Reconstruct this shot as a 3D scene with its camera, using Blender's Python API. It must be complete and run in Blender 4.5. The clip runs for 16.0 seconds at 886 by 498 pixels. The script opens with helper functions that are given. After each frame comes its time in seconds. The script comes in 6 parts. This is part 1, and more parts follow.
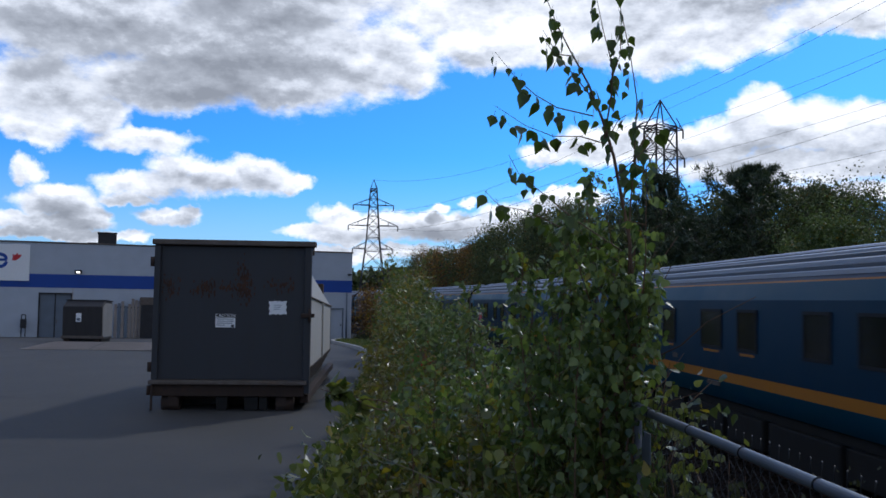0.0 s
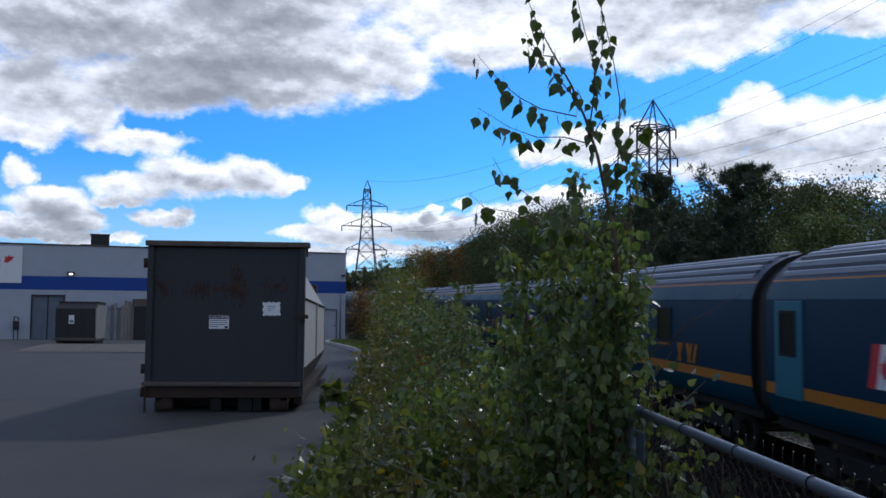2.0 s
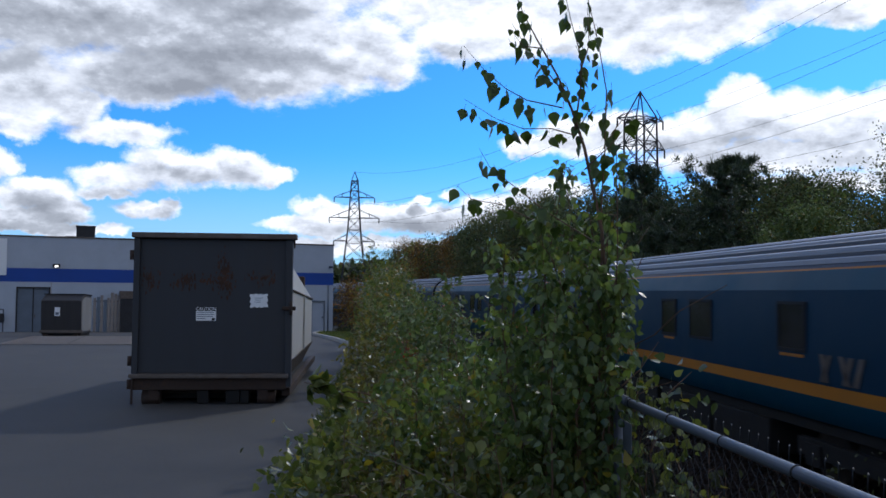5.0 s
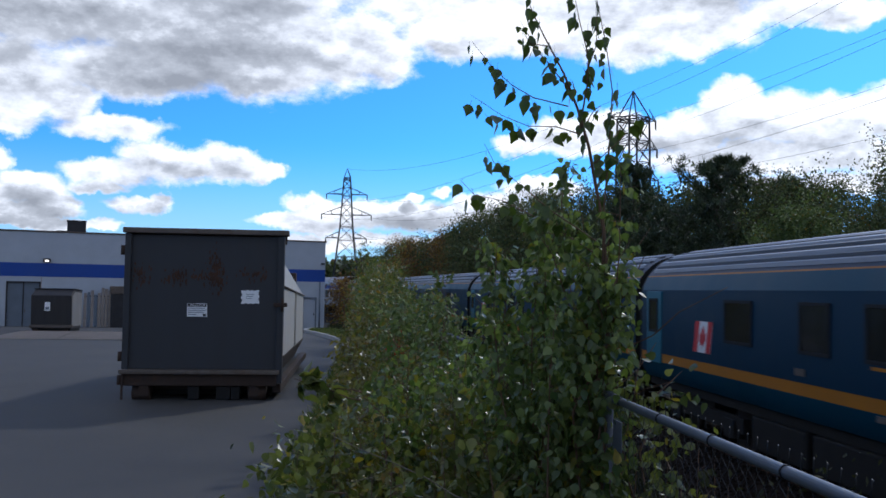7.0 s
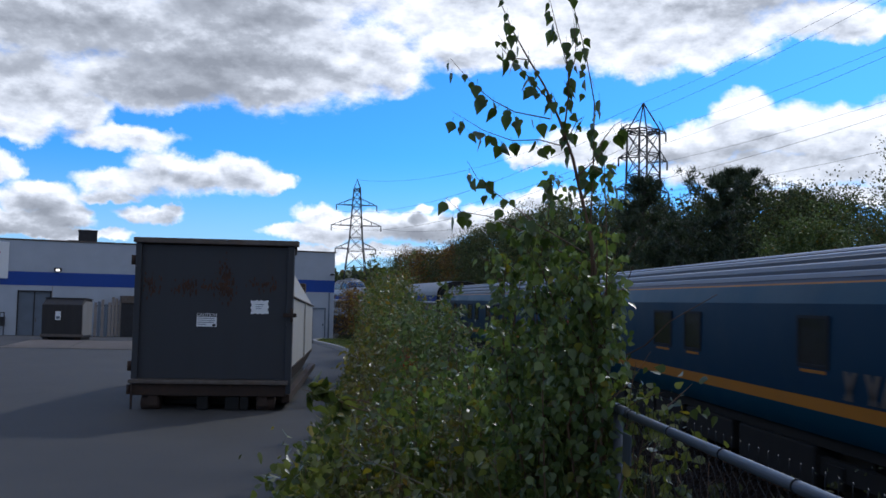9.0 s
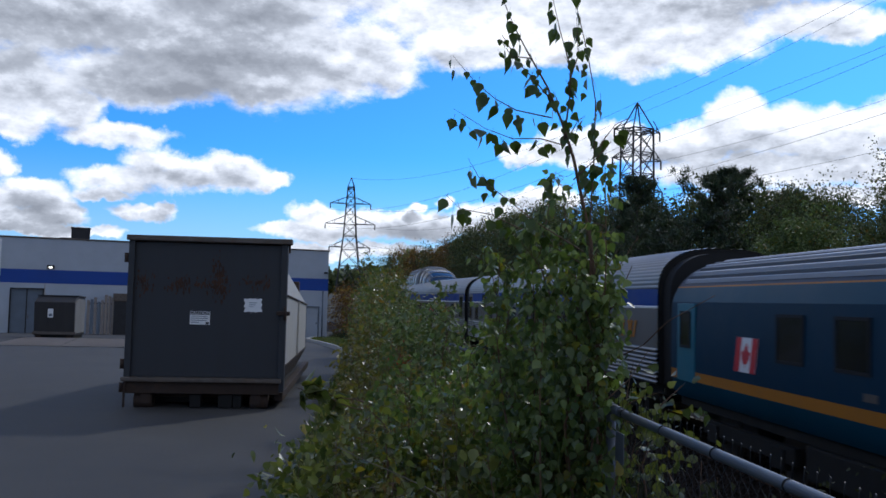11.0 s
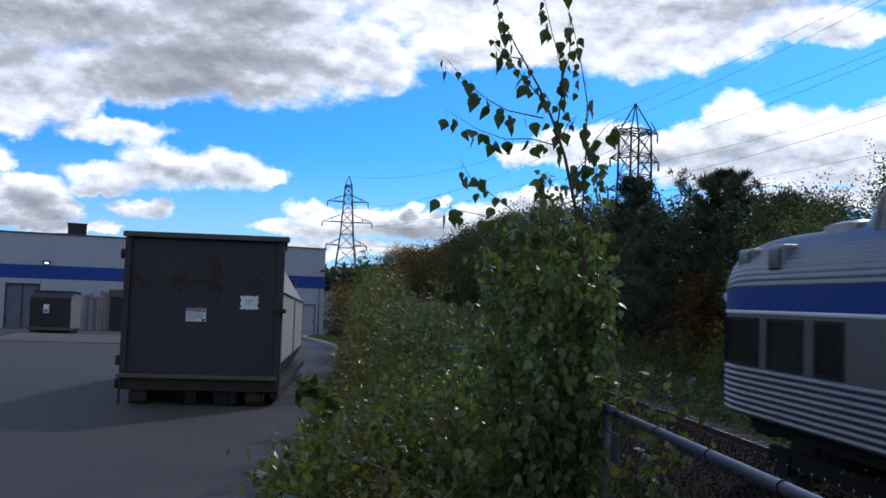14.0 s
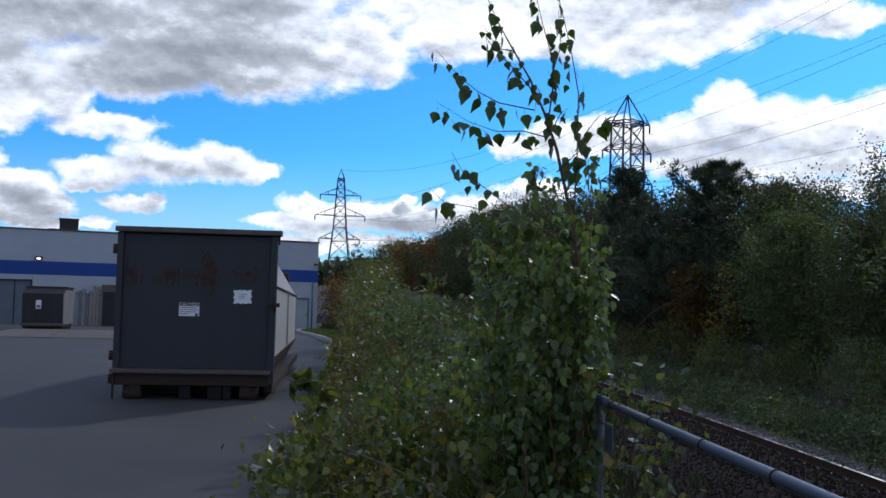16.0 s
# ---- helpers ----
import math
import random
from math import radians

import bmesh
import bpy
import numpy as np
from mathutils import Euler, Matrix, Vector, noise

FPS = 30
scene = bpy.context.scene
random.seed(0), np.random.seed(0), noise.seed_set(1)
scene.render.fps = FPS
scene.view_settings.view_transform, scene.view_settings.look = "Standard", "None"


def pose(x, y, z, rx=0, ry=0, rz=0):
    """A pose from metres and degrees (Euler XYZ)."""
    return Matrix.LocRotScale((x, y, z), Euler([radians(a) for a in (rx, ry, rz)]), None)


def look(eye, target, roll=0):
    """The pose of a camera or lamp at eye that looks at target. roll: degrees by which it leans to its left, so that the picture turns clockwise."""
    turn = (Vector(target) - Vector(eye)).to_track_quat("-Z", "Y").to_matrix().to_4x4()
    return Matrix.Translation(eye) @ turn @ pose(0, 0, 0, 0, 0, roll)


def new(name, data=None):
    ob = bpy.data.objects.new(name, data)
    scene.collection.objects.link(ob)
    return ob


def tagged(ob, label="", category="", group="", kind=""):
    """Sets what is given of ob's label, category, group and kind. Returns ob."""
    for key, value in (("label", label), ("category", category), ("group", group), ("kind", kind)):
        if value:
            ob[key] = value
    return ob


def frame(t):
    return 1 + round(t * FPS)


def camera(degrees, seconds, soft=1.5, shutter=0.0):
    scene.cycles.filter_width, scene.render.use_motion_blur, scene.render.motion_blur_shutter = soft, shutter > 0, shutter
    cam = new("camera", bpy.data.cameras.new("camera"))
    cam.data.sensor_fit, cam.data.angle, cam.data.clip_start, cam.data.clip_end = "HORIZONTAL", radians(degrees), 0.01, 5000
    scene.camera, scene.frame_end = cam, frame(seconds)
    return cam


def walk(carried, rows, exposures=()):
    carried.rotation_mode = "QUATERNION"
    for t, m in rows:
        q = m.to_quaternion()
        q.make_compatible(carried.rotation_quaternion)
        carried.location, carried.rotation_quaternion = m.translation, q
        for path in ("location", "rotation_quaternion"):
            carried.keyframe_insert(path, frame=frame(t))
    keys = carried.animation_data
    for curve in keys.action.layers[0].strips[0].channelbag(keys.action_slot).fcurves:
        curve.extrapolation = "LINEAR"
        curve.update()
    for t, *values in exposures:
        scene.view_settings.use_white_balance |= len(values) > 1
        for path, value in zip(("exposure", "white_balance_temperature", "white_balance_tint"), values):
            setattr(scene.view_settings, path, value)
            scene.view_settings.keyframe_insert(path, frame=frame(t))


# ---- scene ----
# ================= camera and its path =================
cam = camera(53.67, 16.0, soft=1.6, shutter=0.2)
EYE = (0.0, 0.0, 1.65)


def aim(yaw, pitch, roll, eye=EYE):
    y, p = radians(yaw), radians(pitch)
    way = Vector((math.sin(y) * math.cos(p), math.cos(y) * math.cos(p), math.sin(p)))
    return look(eye, Vector(eye) + way, roll)


PATH = [(0, 3.90, 3.38, 0.80), (0.5, 4.00, 3.44, 0.94), (1, 4.24, 3.39, 0.80), (1.5, 4.22, 3.44, 0.78),
        (2, 4.31, 3.41, 0.56), (2.5, 4.54, 3.33, 0.29), (3, 4.75, 3.13, 0.34), (3.5, 4.77, 3.18, 0.52),
        (4, 4.81, 3.17, 0.38), (5.2, 5.18, 2.77, 0.49), (6.5, 5.55, 2.38, 0.61), (7, 5.64, 2.72, 0.91),
        (7.5, 5.54, 3.11, 0.97), (8, 5.26, 3.30, 1.12), (8.5, 5.04, 3.40, 1.16), (9, 5.01, 3.44, 1.20),
        (10.2, 5.25, 3.40, 1.32), (11.5, 5.50, 3.36, 1.44), (12, 5.53, 3.50, 1.65), (12.5, 5.57, 3.45, 1.91),
        (13, 5.66, 3.37, 1.73), (13.5, 5.67, 3.35, 1.83), (14, 5.62, 3.31, 1.90), (14.5, 5.56, 3.35, 1.98),
        (15, 5.63, 3.39, 1.89), (15.5, 5.85, 3.14, 1.57), (16, 6.08, 2.85, 1.47)]
walk(cam, [(t, aim(a, b, c)) for t, a, b, c in PATH],
     exposures=[(0, 0, 6120, 10), (4, 0.02, 6120, 10), (5.2, 0.12, 6120, 10), (6.5, 0.2, 6120, 10), (7.2, 0.2, 6120, 10), (8, 0.1, 6120, 10), (9, 0.05, 6120, 10), (11.5, 0.05, 6120, 10), (14, 0.08, 6120, 10), (16, 0.12, 6120, 10)])

# ================= world, sun, exposure =================
SUN_AZ, SUN_EL = 38.0, 36.0     # degrees right of the track's line, above the horizon

# billows of the clouds ahead: azimuth, elevation, half width, half height in degrees
# the grey bank overhead, the cloud below it
CLOUDS = [(-11.6, 16.1, 12.3, 3.7), (-18.5, 16.6, 8.6, 2.6), (-6.2, 14.9, 5.0, 3.2), (-1.1, 15.5, 5.0, 2.6), (1.5, 14.9, 2.3, 1.8), (-14.2, 13.3, 6.2, 1.8),
          (-6.9, 12.9, 2.3, 1.1), (-20.8, 12.1, 3.8, 2.7), (-18.0, 11.1, 2.1, 1.3), (-15.5, 9.6, 3.6, 0.9), (-21.3, 9.9, 2.1, 1.1), (-13.3, 7.8, 2.3, 1.4),
          (-15.1, 7.0, 3.1, 0.9), (-11.3, 7.6, 2.6, 1.2), (-8.1, 7.7, 2.8, 1.3), (-5.8, 7.5, 1.4, 0.7), (-15.9, 6.1, 1.8, 0.4), (-13.5, 5.1, 2.1, 0.6),
          (-12.2, 5.5, 0.9, 0.6)]
# low clouds towards the horizon
CLOUDS += [(-21.7, 7.4, 1.0, 0.9), (-20.2, 5.7, 2.6, 1.0), (-18.7, 5.0, 1.8, 0.7), (-20.5, 4.4, 3.8, 0.6), (-19.8, 3.6, 4.6, 0.4), (-15.6, 3.7, 1.5, 0.4),
          (-3.0, 5.4, 1.9, 0.9), (-0.1, 5.0, 3.1, 1.2), (-3.0, 4.3, 3.7, 0.6), (2.9, 4.9, 3.5, 1.1), (5.5, 4.8, 3.5, 1.1),
          (-0.1, 3.2, 7.0, 0.6), (3.8, 6.3, 0.6, 0.4), (5.6, 6.5, 0.7, 0.4), (8.8, 5.2, 3.5, 1.2), (11.7, 6.7, 2.9, 0.7)]
# over the woods and at the top
CLOUDS += [(10.9, 9.6, 2.1, 0.7), (13.5, 9.9, 2.3, 1.2), (16.4, 10.2, 2.3, 1.4), (19.2, 9.9, 2.3, 1.2), (23.9, 11.9, 1.9, 1.4), (22.2, 10.4, 3.0, 1.3),
          (26.0, 10.6, 4.0, 1.9), (29.5, 10.4, 3.9, 1.7), (32.0, 10.7, 2.4, 1.7), (24.7, 8.4, 6.6, 1.3), (30.1, 8.2, 4.2, 1.3), (28.6, 6.7, 7.1, 0.7),
          (7.8, 16.4, 5.4, 1.6), (13.1, 16.8, 5.0, 1.8), (18.1, 16.3, 4.2, 1.8), (22.3, 16.7, 4.1, 1.9), (27.7, 17.4, 4.0, 1.2),
          (30.5, 16.5, 2.5, 1.0), (18.5, 19.6, 15.9, 2.4), (23.7, 20.5, 14.7, 3.5), (-12.8, 21.9, 25.9, 5.8), (9.3, 18.5, 11.6, 2.0)]


class Net:
    """A small builder for node trees."""

    def __init__(self, tree):
        self.t = tree

    def node(self, kind, ins=None, **attrs):
        n = self.t.nodes.new(kind)
        for k, v in attrs.items():
            setattr(n, k, v)
        for k, v in (ins or {}).items():
            if isinstance(v, bpy.types.NodeSocket):
                self.t.links.new(v, n.inputs[k])
            else:
                n.inputs[k].default_value = v
        return n

    def m(self, op, a, b=0.0, c=None):
        ins = {0: a, 1: b}
        if c is not None:
            ins[2] = c
        return self.node("ShaderNodeMath", ins, operation=op).outputs[0]

    def ramp(self, fac, stops, interp="LINEAR"):
        n = self.node("ShaderNodeValToRGB", {0: fac})
        n.color_ramp.interpolation = interp
        while len(n.color_ramp.elements) < len(stops):
            n.color_ramp.elements.new(0.5)
        for e, (p, c) in zip(n.color_ramp.elements, stops):
            e.position, e.color = p, (*c, 1.0) if len(c) == 3 else c
        return n.outputs[0]

    def mix(self, fac, a, b, blend="MIX"):
        n = self.node("ShaderNodeMix", {0: fac}, data_type="RGBA", blend_type=blend)
        for i, v in ((6, a), (7, b)):
            if isinstance(v, bpy.types.NodeSocket):
                self.t.links.new(v, n.inputs[i])
            else:
                n.inputs[i].default_value = (*v, 1.0)
        return n.outputs[2]


def make_world():
    w = bpy.data.worlds.new("sky")
    scene.world = w
    w.use_nodes = True
    t = w.node_tree
    t.nodes.clear()
    g = Net(t)
    sky = g.node("ShaderNodeTexSky", sky_type="NISHITA", sun_disc=False, sun_elevation=radians(SUN_EL),
                 sun_rotation=radians(SUN_AZ), air_density=1.0, dust_density=0.4, ozone_density=2.0).outputs[0]
    way = g.node("ShaderNodeTexCoord").outputs["Generated"]
    # billows: two noises push the outlines about
    big = g.node("ShaderNodeTexNoise", {"Vector": g.node("ShaderNodeMapping", {"Vector": way, "Scale": (10.3, 10.3, 19.5)}).outputs[0],
                                        "Scale": 1.0, "Detail": 10.0, "Roughness": 0.64})
    warp = g.node("ShaderNodeTexNoise", {"Vector": way, "Scale": 18.4, "Detail": 5.0, "Roughness": 0.6})
    off = g.node("ShaderNodeVectorMath", {0: warp.outputs["Color"], 1: (0.5, 0.5, 0.5)}, operation="SUBTRACT").outputs[0]
    off = g.node("ShaderNodeVectorMath", {0: off, "Scale": 0.045}, operation="SCALE").outputs[0]
    dirn = g.node("ShaderNodeVectorMath", {0: way, 1: off}, operation="ADD").outputs[0]
    sep = g.node("ShaderNodeSeparateXYZ", {0: dirn})
    az = g.m("MULTIPLY", g.m("ARCTAN2", sep.outputs[0], sep.outputs[1]), 57.29578)
    el = g.m("MULTIPLY", g.m("ARCSINE", sep.outputs[2]), 57.29578)
    here = g.node("ShaderNodeCombineXYZ", {0: az, 1: el}).outputs[0]

    def billows(at, k):
        """1 in the middle of a cloud, 0 at its outline, less beyond."""
        low = None
        for a, e, rw, rh in CLOUDS:
            d = g.node("ShaderNodeVectorMath", {0: at, 1: (1 / rw, 1 / rh, 0), 2: (-a / rw, -e / rh, 0)}, operation="MULTIPLY_ADD").outputs[0]
            r2 = g.node("ShaderNodeVectorMath", {0: d, 1: d}, operation="DOT_PRODUCT").outputs["Value"]
            low = r2 if low is None else g.m("SMOOTH_MIN", low, r2, k)
        return g.m("SUBTRACT", 1.2, low)
    field = billows(here, 0.3)
    # how much cloud lies over a point: bases are grey, tops white
    over = billows(g.node("ShaderNodeVectorMath", {0: here, 1: (0.35, 0.75, 0)}, operation="ADD").outputs[0], 0.5)
    # beyond the view: unseen broken cloud, added greyer to weaken the fill light
    sep0 = g.node("ShaderNodeSeparateXYZ", {0: way})
    ahead = g.node("ShaderNodeVectorMath", {0: way, 1: (0.07, 0.965, 0.25)}, operation="DOT_PRODUCT").outputs["Value"]
    outside = g.node("ShaderNodeMapRange", {0: ahead, 1: 0.80, 2: 0.72, 3: 0.0, 4: 1.0}).outputs[0]
    wide = g.node("ShaderNodeTexNoise", {"Vector": way, "Scale": 3.0, "Detail": 3.0}).outputs[0]
    wide = g.m("MULTIPLY", g.m("SUBTRACT", wide, 0.42), 9.0)
    field = g.m("MAXIMUM", field, -1.5)
    field = g.m("ADD", g.m("MULTIPLY", field, g.m("SUBTRACT", 1.0, outside)), g.m("MULTIPLY", wide, outside))
    rough = g.m("MULTIPLY", g.m("SUBTRACT", big.outputs[0], 0.5), 2.3)
    dens = g.m("ADD", field, rough)
    mask = g.node("ShaderNodeMapRange", {0: dens, 1: -0.12, 2: 0.72, 3: 0.0, 4: 1.0}, interpolation_type="SMOOTHSTEP").outputs[0]
    over = g.m("ADD", g.m("MULTIPLY", g.m("MAXIMUM", over, -1.0), g.m("SUBTRACT", 1.0, outside)), g.m("MULTIPLY", wide, outside))
    soft = g.node("ShaderNodeTexNoise", {"Vector": g.node("ShaderNodeMapping", {"Vector": way, "Scale": (5, 5, 12), "Location": (3, 1, 2)}).outputs[0],
                                         "Scale": 1.0, "Detail": 3.0}).outputs[0]
    above = g.node("ShaderNodeTexNoise", {"Vector": g.node("ShaderNodeMapping", {"Vector": way, "Scale": (10.3, 10.3, 19.5), "Location": (0, 0, 0.22)}).outputs[0],
                                          "Scale": 1.0, "Detail": 5.0, "Roughness": 0.55}).outputs[0]
    core = g.m("ADD", g.m("MULTIPLY", g.m("MINIMUM", dens, 1.0), 0.22), g.m("MULTIPLY", g.m("MINIMUM", over, 1.0), 0.34))
    core = g.m("ADD", core, g.m("MULTIPLY", g.m("SUBTRACT", soft, 0.5), 1.0))
    core = g.m("ADD", core, g.m("MULTIPLY", g.m("SUBTRACT", above, big.outputs[0]), 1.9))
    # the bank to the left stands thicker before the light
    heavy = g.node("ShaderNodeMapRange", {0: az, 1: 4.0, 2: -8.0, 3: -0.10, 4: 0.22}).outputs[0]
    high = g.node("ShaderNodeMapRange", {0: el, 1: 9.0, 2: 14.0, 3: 0.0, 4: 1.0}).outputs[0]
    core = g.m("ADD", core, g.m("MULTIPLY", g.m("MULTIPLY", heavy, high), g.node("ShaderNodeMapRange", {0: dens, 1: 0.3, 2: 0.9, 3: 0.2, 4: 1.0}).outputs[0]))
    shade = g.m("MULTIPLY", g.node("ShaderNodeMapRange", {0: el, 1: 8.5, 2: 6.0, 3: 0.0, 4: 0.16}).outputs[0], g.node("ShaderNodeMapRange", {0: az, 1: -4.0, 2: -12.0, 3: 0.3, 4: 1.0}).outputs[0])
    core = g.m("ADD", core, shade)
    # extra grey on the unseen cloud, so that it sheds less light
    core = g.m("ADD", core, g.m("MULTIPLY", outside, 0.30))
    cloud = g.ramp(core, [(0.0, (1.0, 1.0, 1.02)), (0.22, (0.98, 0.985, 1.01)), (0.48, (0.68, 0.71, 0.78)), (0.72, (0.42, 0.445, 0.50)), (1.0, (0.28, 0.30, 0.345))])
    cloud = g.mix(1.0, cloud, (11.0, 11.0, 11.0), "MULTIPLY")
    # deepen the blue of the clear air, haze near the horizon
    blue = g.mix(1.0, sky, (0.22, 0.75, 1.46), "MULTIPLY")
    haze = g.node("ShaderNodeMapRange", {0: sep0.outputs[2], 1: 0.0, 2: 0.17, 3: 0.5, 4: 0.0}, interpolation_type="SMOOTHSTEP").outputs[0]
    blue = g.mix(haze, blue, (6.5, 7.6, 9.0))
    col = g.mix(mask, blue, cloud)
    bg = g.node("ShaderNodeBackground", {0: col, 1: 0.10})
    out = g.node("ShaderNodeOutputWorld", {0: bg.outputs[0]})
    return w


make_world()
sun_data = bpy.data.lights.new("sun", "SUN")
sun_data.energy, sun_data.angle, sun_data.color = 1.1, radians(3.0), (1.0, 0.95, 0.87)
sun_ob = new("sun", sun_data)
_a, _e = radians(SUN_AZ), radians(SUN_EL)
SUN_WAY = Vector((math.sin(_a) * math.cos(_e), math.cos(_a) * math.cos(_e), math.sin(_e)))
sun_ob.matrix_world = look(SUN_WAY * 60, (0, 0, 0))

# ================= materials =================
def mat(name, base, rough=0.7, metal=0.0, var=0.25, scale=6.0, fine=60.0, bump=0.15, tint=None, stain=0.0, streak=False,
        island=0.0, objvar=0.0, spec=0.4, dist=0.01):
    """A surface with two scales of variation, optional stains or vertical streaks, and relief."""
    m = bpy.data.materials.new(name)
    m.use_nodes = True
    t = m.node_tree
    g = Net(t)
    p = t.nodes["Principled BSDF"]
    co = g.node("ShaderNodeTexCoord").outputs["Object"]
    if streak:
        co2 = g.node("ShaderNodeMapping", {"Vector": co, "Scale": (3.0, 3.0, 0.35)}).outputs[0]
    else:
        co2 = co
    n1 = g.node("ShaderNodeTexNoise", {"Vector": co2, "Scale": scale, "Detail": 5.0, "Roughness": 0.6}).outputs[0]
    n2 = g.node("ShaderNodeTexNoise", {"Vector": co, "Scale": fine, "Detail": 3.0, "Roughness": 0.65}).outputs[0]
    lo = tuple(c * (1 - var) for c in base)
    hi = tuple(min(1.0, c * (1 + var)) for c in base)
    col = g.ramp(n1, [(0.3, lo), (0.7, hi)])
    col = g.mix(g.m("MULTIPLY", n2, 0.5), col, tint or tuple(c * (1 - var * 1.3) for c in base))
    if stain:
        n3 = g.node("ShaderNodeTexNoise", {"Vector": co2, "Scale": scale * 0.45, "Detail": 7.0, "Roughness": 0.7}).outputs[0]
        k = g.node("ShaderNodeMapRange", {0: n3, 1: 0.56, 2: 0.70, 3: 0.0, 4: stain}).outputs[0]
        col = g.mix(k, col, tint or tuple(c * 0.4 for c in base))
    if island:
        r = g.node("ShaderNodeNewGeometry").outputs["Random Per Island"]
        col = g.mix(1.0, col, g.ramp(r, [(0, (1 - island,) * 3), (1, (1 + island,) * 3)]), "MULTIPLY")
    if objvar:
        r = g.node("ShaderNodeObjectInfo").outputs["Random"]
        col = g.mix(1.0, col, g.ramp(r, [(0, (1 - objvar,) * 3), (1, (1 + objvar,) * 3)]), "MULTIPLY")
    t.links.new(col, p.inputs["Base Color"])
    rr = g.node("ShaderNodeMapRange", {0: n1, 1: 0.2, 2: 0.8, 3: max(0.03, rough - 0.12), 4: min(1, rough + 0.1)}).outputs[0]
    t.links.new(rr, p.inputs["Roughness"])
    p.inputs["Metallic"].default_value = metal
    p.inputs["Specular IOR Level"].default_value = spec
    if bump:
        h = g.m("ADD", n2, g.m("MULTIPLY", n1, 0.7))
        b = g.node("ShaderNodeBump", {"Strength": bump, "Distance": dist, "Height": h}).outputs[0]
        t.links.new(b, p.inputs["Normal"])
    return m


def leaf_mat(name, dark, light, odd=None, odd_share=0.06, back=0.45, gloss=0.32):
    """Leaves: a little gloss, light passing through, every leaf of its own tint."""
    m = bpy.data.materials.new(name)
    m.use_nodes = True
    t = m.node_tree
    t.nodes.clear()
    g = Net(t)
    r = g.node("ShaderNodeNewGeometry").outputs["Random Per Island"]
    stops = [(0.0, dark), (0.85, light)]
    if odd:
        stops += [(1.0 - odd_share, light), (1.0 - odd_share + 0.01, odd)]
    col = g.ramp(r, stops)
    co = g.node("ShaderNodeTexCoord").outputs["Object"]
    n = g.node("ShaderNodeTexNoise", {"Vector": co, "Scale": 1.3, "Detail": 3.0}).outputs[0]
    col = g.mix(1.0, col, g.ramp(n, [(0.3, (0.62, 0.66, 0.62)), (0.72, (1.3, 1.25, 1.1))]), "MULTIPLY")
    top = g.node("ShaderNodeBsdfPrincipled", {"Base Color": col, "Roughness": gloss, "Specular IOR Level": 0.45})
    thru = g.node("ShaderNodeBsdfTranslucent", {"Color": g.mix(1.0, col, (1.5, 1.6, 0.7), "MULTIPLY")})
    mx = g.node("ShaderNodeMixShader", {0: back, 1: top.outputs[0], 2: thru.outputs[0]})
    g.node("ShaderNodeOutputMaterial", {0: mx.outputs[0]})
    return m


def glass_mat(name, tint=(0.010, 0.013, 0.015), rough=0.12):
    return mat(name, tint, rough=rough, var=0.3, scale=2.0, fine=8.0, bump=0.0, spec=0.6)


ASPHALT = mat("asphalt", (0.064, 0.061, 0.058), 0.85, var=0.34, scale=0.55, fine=90, bump=0.35, stain=0.7)
CONCRETE = mat("concrete", (0.30, 0.26, 0.235), 0.9, var=0.2, scale=2.5, fine=60, bump=0.3, stain=0.4)
KERB = mat("kerb_concrete", (0.36, 0.35, 0.33), 0.9, var=0.2, scale=4, fine=70, bump=0.3, stain=0.3)
GRASSY = mat("grass_soil", (0.07, 0.085, 0.03), 0.95, var=0.4, scale=1.2, fine=30, bump=0.8, dist=0.03)
SOIL = mat("brown_soil", (0.045, 0.04, 0.024), 0.95, var=0.35, scale=1.5, fine=25, bump=0.8, dist=0.03)
BALLAST = mat("ballast_stone", (0.11, 0.105, 0.10), 0.95, var=0.4, scale=12, fine=45, bump=1.0, island=0.35, dist=0.03)
# rust-brown stones; the train's shade is put into this dark colour too
BALLAST_RUST_SHADE = mat("rust_stained_shaded_ballast", (0.030, 0.022, 0.018), 0.95, spec=0.06, var=0.45, scale=9, fine=45, bump=1.0, island=0.35, dist=0.03)
TIE = mat("creosoted_wood", (0.045, 0.035, 0.028), 0.9, var=0.3, scale=6, fine=50, bump=0.5, objvar=0.3)
RAIL_STEEL = mat("rusty_rail", (0.10, 0.055, 0.035), 0.75, metal=0.3, var=0.3, scale=9, fine=60)
RAIL_TOP = mat("polished_rail_head", (0.55, 0.55, 0.56), 0.28, metal=1.0, var=0.15, scale=3, fine=30, bump=0.05)
WALL_WHITE = mat("painted_block", (0.41, 0.45, 0.51), 0.85, var=0.07, scale=0.9, fine=25, bump=0.15, stain=0.12)
BLUE_BAND = mat("blue_band_paint", (0.010, 0.06, 0.31), 0.6, var=0.1, scale=1.0, fine=25, bump=0.1)
DOOR_GREY = mat("grey_door_paint", (0.13, 0.16, 0.20), 0.6, var=0.12, scale=2, fine=30, bump=0.1)
DARK_METAL = mat("dark_metal", (0.03, 0.03, 0.034), 0.6, metal=0.2, var=0.3, scale=4, fine=40)
BOX_GREY = mat("container_grey_paint", (0.028, 0.033, 0.041), 0.62, var=0.16, scale=1.4, fine=45, bump=0.12, stain=0.35, tint=(0.038, 0.033, 0.033), streak=True)
BOX_LIGHT = mat("container_cream_paint", (0.52, 0.51, 0.47), 0.6, var=0.12, scale=2, fine=45, bump=0.12, stain=0.3, streak=True, tint=(0.25, 0.2, 0.15))
